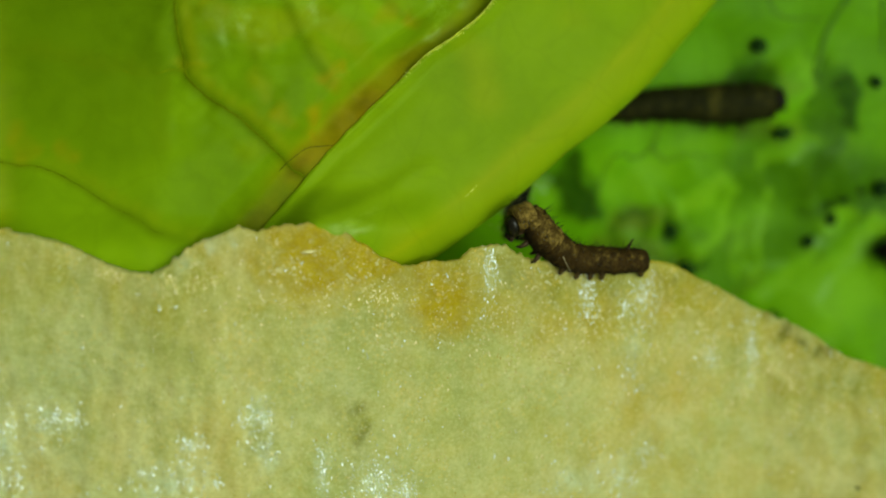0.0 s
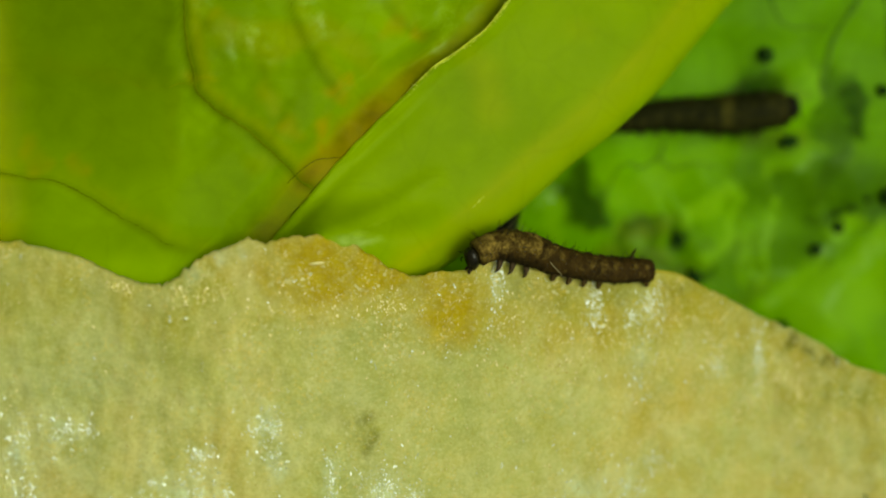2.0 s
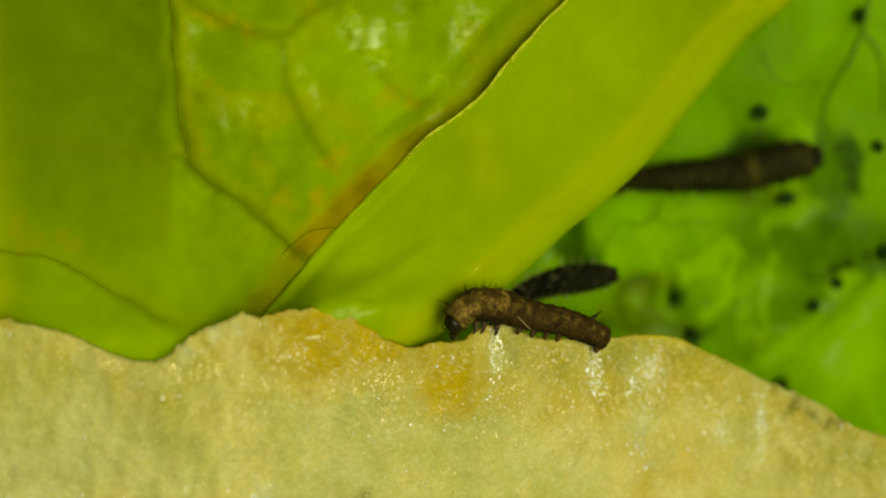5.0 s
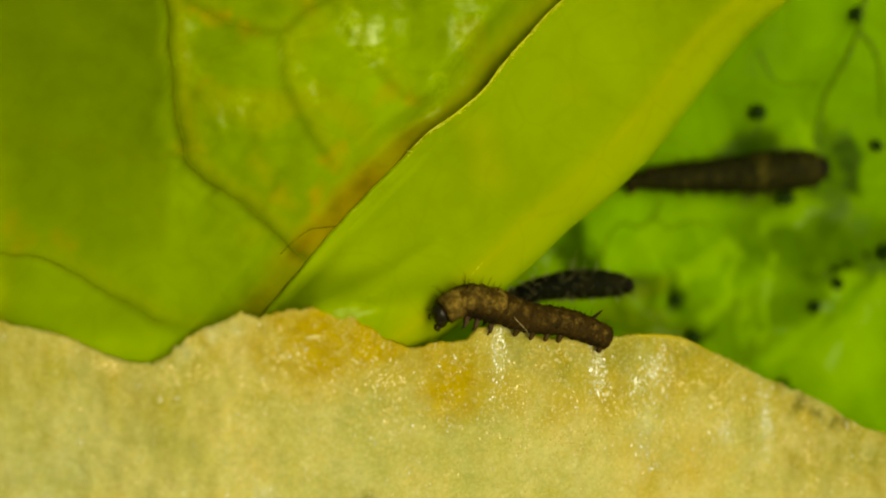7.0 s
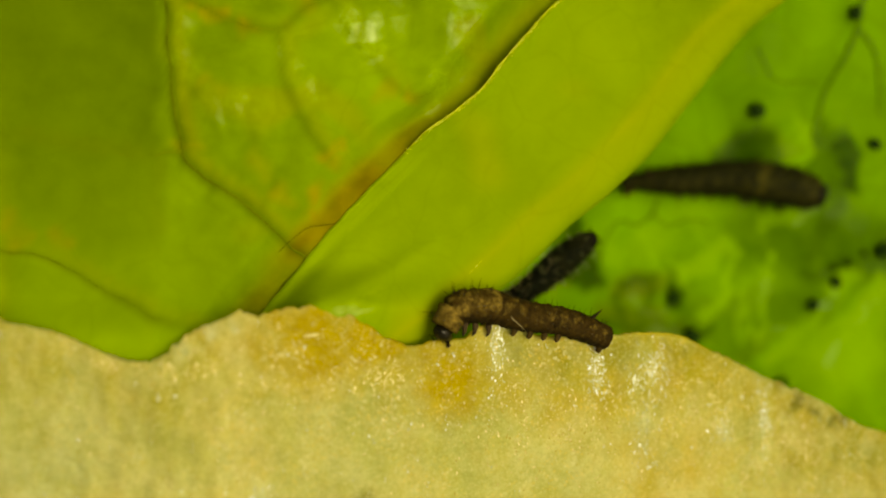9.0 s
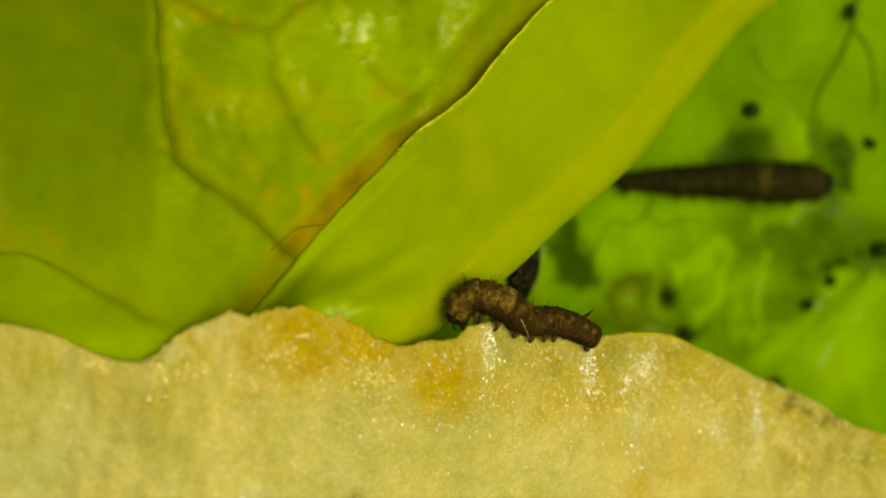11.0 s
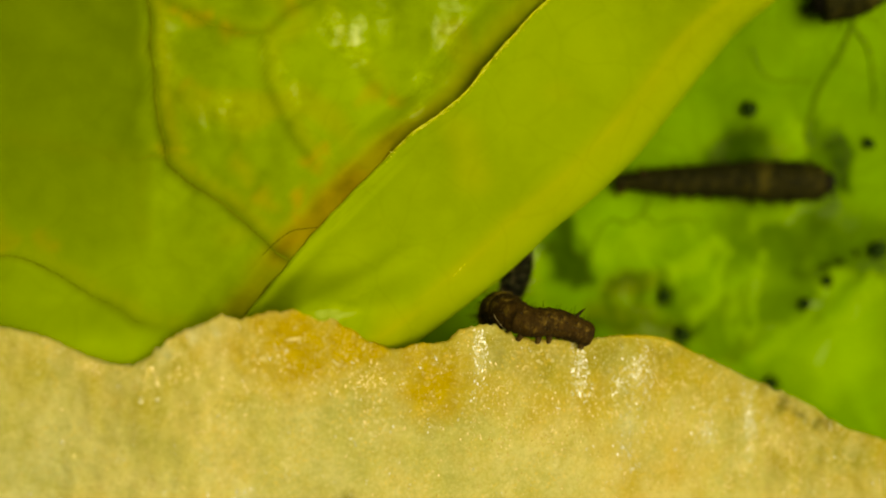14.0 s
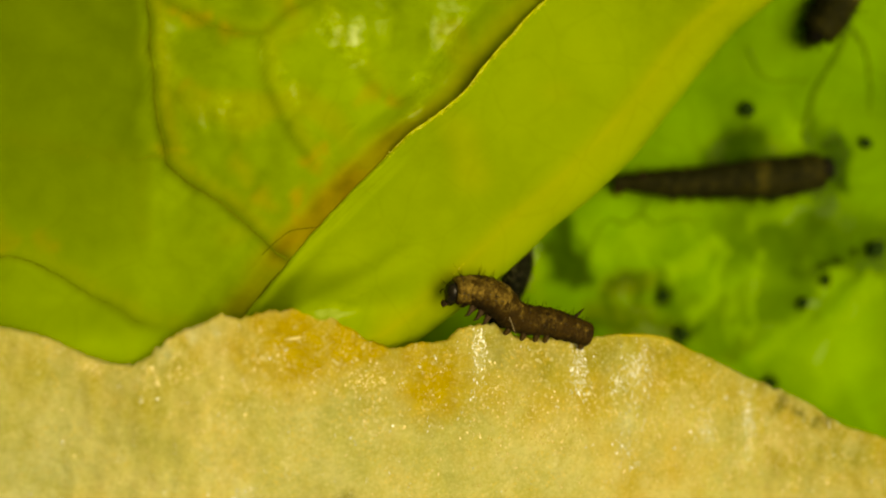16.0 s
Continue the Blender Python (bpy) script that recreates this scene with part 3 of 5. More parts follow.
UPPER_VEIN = [(-3.51, 7.61), (-2.98, 6.55), (-2.26, 5.66), (-0.90, 4.69), (-0.07, 5.35)]
LEAF_VEINS = ((MAIN_VEIN, 0.038, VEIN_DARK, "dark olive main vein", 0.6), (SIDE_VEIN, 0.024, VEIN_SOFT, "faint olive vein", 0.38),
              (LOW_VEIN, 0.032, VEIN_DARK, "dark olive vein", 0.45), (HIGH_VEIN, 0.03, VEIN_SOFT, "faint olive vein", 0.42),
              (MID_VEIN, 0.025, VEIN_SOFT, "faint olive vein", 0.4), (UPPER_VEIN, 0.022, VEIN_SOFT, "faint olive vein", 0.25))


def veined_leaf():
    traces = [(np.array(vein_line(pts, 200, 0.12)), k) for pts, r, mat, lab, k in LEAF_VEINS]
    ys = np.r_[np.linspace(-9, -4.6, 12), np.linspace(-4.5, 10, 150), np.linspace(10.6, 31, 28)]
    top, low, am, gl, sh, br = [], [], [], [], [], []
    for y in ys:
        right = 0.2 + 0.98 * y if y < 12 else 11.9 - 0.5 * (y - 12)
        right = max(min(right + 2.2, 9.0), -11.0)
        left = -27 + 0.018 * (y - 9) ** 2
        row, und, arow, grow, srow, brow = [], [], [], [], [], []
        for x in np.r_[np.linspace(left, -14.8, 24), np.linspace(-14.6, right, 170)]:
            x = float(x)
            z = veined_height(x, y)
            gap = rim_gap(x, y)
            dark, pale = 0.0, 0.0
            for line, k in traces:
                if x < line[:, 0].min() - 1 or x > line[:, 0].max() + 1 or y < line[:, 1].min() - 1 or y > line[:, 1].max() + 1:
                    continue
                dx, dy = x - line[:, 0], y - line[:, 1]
                q = dx * dx + dy * dy
                m = int(np.argmin(q))
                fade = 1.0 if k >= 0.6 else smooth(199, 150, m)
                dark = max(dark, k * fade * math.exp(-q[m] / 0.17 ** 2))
                # lit ridge along one side of the vein, painted yellowish
                pale = max(pale, 0.55 * k * math.exp(-((dx[m] - 0.3) ** 2 + (dy[m] - 0.12) ** 2) / 0.28 ** 2))
            z += 0.10 * pale - 0.05 * dark
            row.append((x, y, z))
            und.append((x, y, z - 0.22))
            a = smooth(-1.15, -0.4, gap) * smooth(0.6, -0.1, gap) * (0.75 + 0.4 * wob(x, y, 1.2, 61)) * (0.3 + 0.7 * smooth(4.5, 2.0, y)) * (0.1 + 0.9 * smooth(-1.2, 0.3, y))
            a = max(a, 0.28 * smooth(0.05, 0.5, wob(x, y, 1.7, 63)) * smooth(-9.2, -8.0, x), pale)
            a = max(a, spots(x, y, RUST_SPOTS, 64))
            a = max(a, 0.5 * math.exp(-((x + 14.2 + 0.06 * y) / 0.7) ** 2))
            arow.append(min(1.0, max(0.0, a)))
            # darker green left of the main vein, more so towards the top
            deep_green = (0.40 + 0.15 * smooth(4.0, 8.0, y)) * smooth(-8.3, -9.0, x + 0.4 * wob(x, y, 1.5, 69)) * smooth(-3.8, 3.5, y) * (1 - 0.7 * math.exp(-((x + 14.2 + 0.06 * y) / 0.6) ** 2))
            srow.append(max(dark, deep_green))
            # brown of the gap: discoloured tissue, with the flap's shade painted in
            brow.append((0.75 + 0.5 * wob(x, y, 1.1, 62)) * smooth(-0.95 + 0.3 * wob(x, y, 0.8, 65), -0.35, gap) * (0.35 + 0.5 * smooth(6.5, 2.0, y)) * (1 - 0.45 * smooth(-0.3, -1.5, y)))
            grow.append(patches(x, y, WET_SHINE_SPOTS, 66))
        top.append(row)
        low.append(und)
        am.append(arow)
        gl.append(grow)
        sh.append(srow)
        br.append(brow)
    rows = [t + u[::-1] for t, u in zip(top, low)]
    amber = [a + a[::-1] for a in am]
    leaf = sheet("lettuce_leaf", rows, LEAF_VEINED, fields={"amber": amber, "gloss": [a + a[::-1] for a in gl], "dark_tone": [a + a[::-1] for a in sh], "brown": [a + a[::-1] for a in br]})
    return tagged(leaf, "yellow-green glossy lettuce leaf with thin dark veins and amber patches", "leaf", "lettuce leaves")


VEINED = veined_leaf()
for pts, r, mat, lab, k in LEAF_VEINS:
    vein("vein", pts, veined_height, r, mat, VEINED, lab, count=60, taper=0.9 if pts is MAIN_VEIN else 0.35, proud=-0.02)

# ---- the folded flap ----


def flap_base(x, y):
    z = 0.65 - 0.22 * x + 0.16 * wob(x, y, 3.5, 71) + 0.03 * wob(x, y, 0.8, 73)
    d = np.min(np.hypot(CREASE_LINE[:, 0] - x, CREASE_LINE[:, 1] - y))
    z += 0.15 * math.exp(-(d / 0.32) ** 2)
    z -= 0.6 * smooth(-1.5, -4.5, y)
    far = max(0.0, math.hypot(x - 2, y - 3) - 15)
    return max(-8.6, z - 0.06 * far * far)


def flap_top(x, y):
    """The height of the flap's upper side, round its fold as well."""
    best = None
    for (lx, ly), (rx, ry) in zip(RIM, FOLD):
        wide = math.hypot(rx - lx, ry - ly)
        cx, cy = (rx - lx) / wide, (ry - ly) / wide
        off = abs((x - lx) * cy - (y - ly) * cx)
        if best is None or off < best[0]:
            best = off, (x - lx) * cx + (y - ly) * cy, wide
    bend = min(1.0, max(0.0, (best[1] - best[2] + ROLL) / ROLL))
    return flap_base(x, y) - 0.5 * ROLL * (1 - math.sqrt(1 - bend * bend))


def flap_lift(x, y):
    """The flap's end rises until it almost touches the pale rib that lies over it."""
    return (0.9 + 0.3 * smooth(-1.0, -3.0, x)) * (1 - 0.95 * smooth(-3.9, -5.6, x)) * smooth(0.2, -1.2, x) * smooth(-0.5, -2.3, y) * smooth(-5.2, -3.2, y)


def flap_edge(x, y, d, k):
    """The height d from the free rim: it curls up at the wide end and lies close on the veined leaf at the other."""
    z, up = flap_base(x, y), smooth(24, 48, k)
    if d > 1.2:
        return z
    rest = veined_height(x, y) + 0.09
    near = math.exp(-(d / 0.5) ** 2)
    lying = max(z + (rest - z) * near, rest)
    return lying + (z + 0.22 * math.exp(-(d / 0.35) ** 2) - lying) * up


def flap():
    rows, am = [], []
    roll = ROLL
    for k in range(120):
        lx, ly = RIM[k] + 0.05 * np.array([wob(k, 0, 3.0, 81), wob(k, 0, 3.0, 83)])
        rx, ry = FOLD[k]
        wide = math.hypot(rx - lx, ry - ly)
        cx, cy = (rx - lx) / wide, (ry - ly) / wide
        top, low, at, al = [], [], [], []
        for i in range(44):
            # across: from the free rim, over the flat, round the fold and back underneath
            if i < 30:
                d = (wide - roll) * (i / 29)
                x, y = lx + cx * d, ly + cy * d
                z, nx, nz = flap_edge(x, y, d, k), 0.0, 1.0
            else:
                a = radians(165) * (i - 29) / 14
                d = wide - roll + roll * math.sin(a)
                x, y = lx + cx * d, ly + cy * d
                z = flap_base(x, y) - 0.5 * roll * (1 - math.cos(a))
                nx, nz = math.sin(a), math.cos(a)
            th = 0.06 + 0.14 * smooth(0.0, 0.6, d)
            up = flap_lift(x, y)
            k2 = 1 - up / 32
            top.append((x * k2, y * k2, max(z, -9.2) + up))
            low.append(((x - cx * nx * th) * k2, (y - cy * nx * th) * k2, max(z - nz * th, -9.3) + up))
            f = d / wide
            amber = 0.40 * smooth(0.64, 0.80, f) * smooth(1.0, 0.90, f) + 0.45 * math.exp(-((f - 0.77 - 0.02 * wob(x, y, 2.0, 92)) / 0.025) ** 2) * (0.6 + 0.8 * wob(x, y, 1.6, 91))
            at.append(min(1, max(0, amber + 0.5 * smooth(0.25, 0.6, wob(x, y, 2.8, 93)))))
            al.append(at[-1])
        rows.append(top + low[::-1])
        am.append(at + al[::-1])
    leaf = sheet("lettuce_leaf", rows, LEAF_FLAP, fields={"amber": am, "gloss": [[0.05 + 0.9 * patches(x, y, ((-2.81, -1.84, 0.21, 0.09, 1.00), (-3.12, -2.05, 0.21, 0.07, 0.90), (-2.51, -2.02, 0.18, 0.09, 0.70), (-2.95, -2.19, 0.35, 0.09, 0.70), (-2.25, -1.58, 0.18, 0.11, 0.40)), 95) for x, y, z in r] for r in rows], "dark_tone": np.zeros(np.shape(am)), "brown": np.zeros(np.shape(am))})
    tagged(leaf, "smooth yellow-green lettuce leaf folded over along one side", "leaf", "lettuce leaves")
    # the thin shiny free rim, its highlight put into the yellow colour
    bm = bmesh.new()
    line, radii, verts, faces = [], [], [], []
    rng = random.Random(21)
    for k in np.arange(8, 112, 0.25).tolist():
        x = float(np.interp(k, range(120), RIM[:, 0])) + 0.05 * wob(k, 0, 3.0, 81)
        y = float(np.interp(k, range(120), RIM[:, 1])) + 0.05 * wob(k, 0, 3.0, 83)
        z = flap_edge(x, y, 0, k) - 0.03 + LIFT
        rough = smooth(33, 46, k)
        line.append((x * MM, y * MM, z * MM))
        radii.append(MM * (0.010 + 0.030 * rough * (1 + wob(k, 0, 0.9, 85))))
        # its glitter, built as small bright yellow grains
        for _ in range(7):
            if rng.random() > rough * smooth(-0.35, 0.25, wob(k, 0, 1.6, 88)):
                continue
            gx, gy, size, turn = x + rng.gauss(0.02, 0.035), y + rng.gauss(-0.02, 0.035), rng.uniform(0.008, 0.024), rng.uniform(0, 3.1)
            base = len(verts)
            for a in (0, 1.7, 3.1, 4.6):
                verts.append(((gx + 1.4 * size * math.cos(turn + a)) * MM, (gy + size * math.sin(turn + a)) * MM, (z + 0.02) * MM))
            verts.append((gx * MM, gy * MM, (z + 0.03 + 0.6 * size) * MM))
            faces += [(base + a, base + (a + 1) % 4, base + 4) for a in range(4)]
    tube_mesh(bm, line, radii, 6)
    part("rim", bm, RIM_GOLD, leaf, "thin shiny yellow rim")
    me = bpy.data.meshes.new("rim_glitter")
    me.from_pydata(verts, [], faces)
    me.materials.append(GLINT_RIM)
    grains = new("rim_glitter", me)
    grains.parent = leaf
    tagged(grains, "bright yellow grains standing for glitter on the rim", kind="stuff")
    # a wet glint on the fold, built as a small light yellow ridge
    bm = bmesh.new()
    wet = [(0.75 + 0.075 * k, -1.0 + 0.08 * k) for k in range(7)]
    tube_mesh(bm, [(x * MM, y * MM, (flap_top(x, y) - 0.005 + LIFT) * MM) for x, y in wet], [MM * q for q in (0.01, 0.04, 0.012, 0.05, 0.02, 0.035, 0.01)], 8, 0.3)
    part("wet_spot", bm, RIM_GOLD, leaf, "small yellow ridge standing for a wet glint")
    return leaf


flap()

# ---- the pale leaf in front ----
CHEWED_EDGE = [(-20.43, -2.02), (-16.69, -2.70), (-13.30, -2.21), (-12.28, -2.39), (-11.43, -2.61), (-10.76, -2.90), (-9.91, -3.27), (-9.23, -3.46), (-8.55, -3.38), (-8.08, -3.07), (-7.62, -2.63), (-6.94, -2.36), (-6.04, -2.05), (-5.64, -2.16), (-5.39, -2.08), (-4.58, -1.92), (-3.83, -1.96), (-3.07, -2.13), (-2.38, -2.61), (-1.68, -3.06), (-1.15, -3.22), (-0.44, -3.09), (0.51, -3.01), (0.94, -2.71), (1.41, -2.56), (2.17, -2.59), (2.65, -2.91), (3.33, -3.04), (4.31, -3.11), (5.32, -3.18), (6.15, -3.05), (6.98, -3.06), (8.05, -3.21), (9.14, -3.69), (10.25, -4.19), (11.61, -4.86), (12.69, -5.27), (13.72, -5.79), (14.75, -6.47), (16.15, -6.94), (18.87, -8.42), (22.98, -11.51)]
EDGE_LINE = smooth_line(CHEWED_EDGE, 1000)


def pale_height(x, y):
    z = 1.5 - 0.33 * min(12, -6.7 + math.log1p(math.exp(x + 6.7)))
    z += 0.16 * wob(x, y, 3.0, 101) + 0.07 * wob(x, y, 0.9, 103) + 0.03 * wob(x, y, 0.35, 105)
    z += 0.06 * wob(x * 1.3, y * 0.8, 0.7, 107)
    far = max(0.0, math.hypot(x, y + 8) - 19)
    return max(-9.4, z - 0.05 * far * far)


AMBER_SPOTS = ((-4.0, -3.0, 1.9, 1.0), (-2.6, -3.3, 1.3, 1.0), (0.2, -4.3, 1.7, 0.9), (-0.9, -3.8, 1.0, 0.6), (-5.6, -3.3, 0.7, 0.6), (4.6, -3.7, 0.8, 0.2), (9.5, -4.6, 2.0, 0.3), (3.05, -4.36, 1.22, 0.35), (5.42, -4.92, 1.45, 0.55), (3.83, -3.38, 0.66, 0.15), (1.90, -4.74, 1.02, 0.50), (5.64, -3.60, 0.68, 0.25), (3.82, -5.40, 1.14, 0.45), (7.50, -4.84, 1.18, 0.45), (8.81, -4.11, 0.80, 0.40), (10.81, -5.20, 0.81, 0.40), (12.98, -6.19, 0.62, 0.50), (-4.07, -2.40, 0.95, 1.0), (-2.60, -2.85, 0.90, 1.0), (-5.05, -2.45, 0.62, 0.85), (-1.7, -3.25, 0.6, 0.9), (-0.6, -3.5, 0.9, 0.75))
GREY_SPOTS = ((2.3, -3.5, 0.9, 0.34), (3.7, -3.7, 0.9, 0.36), (5.9, -3.8, 0.8, 0.32), (8.0, -3.9, 0.9, 0.28), (-2.55, -7.75, 0.42, 0.70), (-2.50, -8.45, 0.45, 0.75), (-3.16, -7.85, 0.48, 0.35), (-4.52, -7.07, 0.38, 0.35), (-5.35, -6.42, 0.6, 0.28), (12.17, -5.23, 0.29, 0.90), (12.74, -5.64, 0.37, 0.90), (13.29, -6.01, 0.41, 1.00), (13.84, -6.34, 0.45, 1.00), (14.31, -6.67, 0.37, 1.00), (7.52, -3.51, 0.32, 0.50), (6.67, -3.41, 0.23, 0.60), (8.48, -3.75, 0.28, 0.50))


# where the sparkle of wet cells crowds: place, spread across and along
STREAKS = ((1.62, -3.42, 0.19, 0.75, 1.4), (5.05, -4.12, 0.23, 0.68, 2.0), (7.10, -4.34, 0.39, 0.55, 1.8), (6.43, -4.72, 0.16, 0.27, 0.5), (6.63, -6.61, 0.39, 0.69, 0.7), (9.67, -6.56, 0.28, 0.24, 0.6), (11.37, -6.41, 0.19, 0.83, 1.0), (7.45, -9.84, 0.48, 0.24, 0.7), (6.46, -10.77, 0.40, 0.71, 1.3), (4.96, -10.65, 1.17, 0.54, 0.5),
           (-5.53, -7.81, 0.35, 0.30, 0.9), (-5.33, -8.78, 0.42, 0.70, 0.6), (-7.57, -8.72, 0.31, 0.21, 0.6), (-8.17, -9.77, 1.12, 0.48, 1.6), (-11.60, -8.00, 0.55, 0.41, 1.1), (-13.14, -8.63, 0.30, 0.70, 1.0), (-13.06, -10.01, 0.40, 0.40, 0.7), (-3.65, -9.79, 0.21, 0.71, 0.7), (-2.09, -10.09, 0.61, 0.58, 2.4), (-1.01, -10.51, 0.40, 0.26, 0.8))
GOLD_STREAKS = ((-7.17, -3.56, 0.38, 0.30, 0.55), (-8.19, -3.74, 0.30, 0.24, 0.3), (-9.90, -3.43, 0.34, 0.24, 0.4), (-2.86, -4.05, 0.89, 0.40, 0.4), (-1.63, -4.13, 0.54, 0.45, 0.4), (-4.87, -4.26, 1.04, 0.52, 0.4), (2.25, -4.55, 0.75, 0.94, 0.6), (2.85, -5.70, 1.51, 0.76, 0.7),
                (5.46, -5.78, 1.17, 0.78, 0.6), (8.65, -5.67, 1.20, 0.80, 1.2), (11.39, -6.99, 1.03, 0.83, 0.9), (12.72, -7.42, 0.62, 0.83, 0.9), (10.28, -8.18, 1.84, 0.82, 0.7), (13.81, -9.08, 1.25, 0.83, 0.4))


def pale_leaf():
    steps = [0, 0.02, 0.05, 0.10, 0.2, 0.36] + [0.36 + 17.0 * (k / 110) ** 1.2 for k in range(1, 111)]
    rows, am, st, cr, fr = [], [], [], [], []
    thick, round_r = 0.70, 0.09
    for k, (ex, ey) in enumerate(EDGE_LINE):
        ragged = max(smooth(-9.5, -8.5, ex) * smooth(-5.2, -6.0, ex), smooth(0.2, 0.8, ex) * smooth(3.2, 2.6, ex))
        ey += 0.10 * wob(ex, 0, 0.36, 111) * (0.4 + smooth(-0.2, 0.3, wob(ex, 0, 1.7, 115))) + (0.05 + 0.10 * ragged) * wob(ex, 0, 0.17, 113)
        top, low, at, sg, ce, fz = [], [], [], [], [], []
        for d in steps:
            x, y = ex * (1 + 0.004 * d), ey - d
            z = pale_height(x, y)
            if d < round_r:
                z -= round_r * (1 - math.sqrt(max(0.0, 1 - (1 - d / round_r) ** 2)))
            top.append((x, y, z))
            low.append((x, y - 0.10 * smooth(0.0, 0.2, d), min(z - 0.05, pale_height(x, y) - 0.14 - (thick - 0.14) * smooth(0.0, 1.6, d))))
            near = 0.55 * (1 - smooth(0.0, 0.55, d + 0.4 * wob(x, y, 0.8, 121)))
            tan = 0.32 * smooth(2, 6, x) * smooth(-0.25, 0.3, wob(x, y, 0.9, 141) + 0.4 * wob(x, y, 0.25, 143))
            at.append(min(1, max(near * smooth(-7, -4, x) * smooth(5, 1, x), tan, 1.12 * spots(x, y, AMBER_SPOTS, 123))))
            sg.append(spots(x, y, GREY_SPOTS, 127))
            # whitish haze of the sparkle, painted into the flesh around each streak
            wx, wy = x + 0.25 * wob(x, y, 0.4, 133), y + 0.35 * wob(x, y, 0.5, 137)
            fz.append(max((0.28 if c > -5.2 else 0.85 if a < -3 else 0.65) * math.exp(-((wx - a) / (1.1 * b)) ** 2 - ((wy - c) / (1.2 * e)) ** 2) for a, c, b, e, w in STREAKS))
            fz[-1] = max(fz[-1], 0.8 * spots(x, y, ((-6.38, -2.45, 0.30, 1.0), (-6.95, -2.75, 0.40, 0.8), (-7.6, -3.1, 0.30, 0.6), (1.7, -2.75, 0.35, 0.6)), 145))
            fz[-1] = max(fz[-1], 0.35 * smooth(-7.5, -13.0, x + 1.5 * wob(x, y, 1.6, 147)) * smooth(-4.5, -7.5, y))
            ce.append(smooth(0.6, 4.2, d + 1.6 * wob(x, y, 1.8, 129) + 1.2 * smooth(-5, -11, x)))
        rows.append(top + low[::-1])
        am.append(at + at[::-1])
        st.append(sg + sg[::-1])
        cr.append(ce + ce[::-1])
        fr.append(fz + fz[::-1])
    leaf = sheet("pale_lettuce_rib", rows, PALE, fields={"amber": am, "dark_tone": st, "cream": cr, "pale_haze": fr})
    return tagged(leaf, "thick pale cream lettuce rib, chewed edge, glinting wet cells", "leaf", "lettuce leaves")


RIB = pale_leaf()


def glints(name, count, seed, material, label, table, gather, low, high):
    """Sparkle of wet cells as tiny pale flakes on the flesh, in small clumps."""
    rng = random.Random(seed)
    xs, ys = EDGE_LINE[:, 0], EDGE_LINE[:, 1]
    weights = [w for *_, w in table]
    verts, faces = [], []
    made = 0
    while made < count:
        if rng.random() < gather:
            sx, sy, r, tall, w = rng.choices(table, weights)[0]
            cx, cy, many = rng.gauss(sx, 0.8 * r), rng.gauss(sy, 0.8 * tall), rng.choice((1, 2, 3, 5, 8))
        else:
            cx, cy, many = rng.uniform(-16, 17), rng.uniform(-13, -2), rng.choice((1, 1, 2, 4))
        for _ in range(many):
            x, y = rng.gauss(cx, 0.05), rng.gauss(cy, 0.09)
            if y > np.interp(x, xs, ys) - (0.55 if -5.6 < x < -1.0 else 0.12):
                continue
            made += 1
            size = low + (high - low) * rng.random() ** 3
            turn = rng.gauss(1.57, 0.5)
            lean = rng.uniform(0.9, 2.2)
            base = len(verts)
            z = pale_height(x, y) + LIFT
            for a in (0, 1.7, 3.1, 4.6):
                p, q = size * lean * math.cos(a), size * math.sin(a)
                verts.append(((x + p * math.cos(turn) - q * math.sin(turn)) * MM, (y + p * math.sin(turn) + q * math.cos(turn)) * MM, (z + rng.uniform(-0.3, 0.3) * size) * MM))
            verts.append(((x + rng.uniform(-0.3, 0.3) * size) * MM, (y + rng.uniform(-0.3, 0.3) * size) * MM, (z + 0.6 * size) * MM))
            faces += [(base + a, base + (a + 1) % 4, base + 4) for a in range(4)]
    me = bpy.data.meshes.new(name)
    me.from_pydata(verts, [], faces)
    me.materials.append(material)
    ob = new(name, me)
    ob.parent = RIB
    return tagged(ob, label, kind="stuff")


glints("wet_glitter", 6000, 3, GLINT, "white flakes standing for glints of wet cells", STREAKS, 0.70, 0.007, 0.044)
glints("golden_glitter", 8000, 5, GLINT_GOLD, "golden flakes standing for glints of cells", GOLD_STREAKS, 0.5, 0.008, 0.042)

# a thin lip of skin that peels from the chewed edge
bm = bmesh.new()
lip = [p for p in EDGE_LINE if 5.7 < p[0] < 9.8]
tube_mesh(bm, [(x * MM, (y - 0.06) * MM, (pale_height(x, y) - 0.04 + LIFT) * MM) for x, y in lip],
          [MM * (0.015 + 0.065 * math.sin(math.pi * k / (len(lip) - 1))) for k in range(len(lip))], 6, 0.6)
part("skin_lip", bm, LIP, RIB, "thin yellow lip of peeling skin")

# a longer splinter of dry skin on the rib
bm = bmesh.new()
tube_mesh(bm, [((-4.35 + 0.1 * k) * MM, (-2.82 + 0.012 * k) * MM, (pale_height(-4.35 + 0.1 * k, -2.8) + 0.04 + LIFT) * MM) for k in range(6)],
          [MM * r for r in (0.01, 0.035, 0.05, 0.05, 0.04, 0.012)], 5, 0.5)
tagged(part("dry_flake", bm, GLINT_GOLD, label="small golden flake of dry skin stuck on the pale rib"), category="flake")

# a black speck on the rib
bm = bmesh.new()
bmesh.ops.create_icosphere(bm, subdivisions=2, radius=1.0)
for v in bm.verts:
    v.co = Vector((v.co.x * 0.10, v.co.y * 0.055, v.co.z * 0.05)) * (1 + 0.25 * noise.noise(v.co * 2)) * MM
speck = part("black_speck", bm, FRASS)
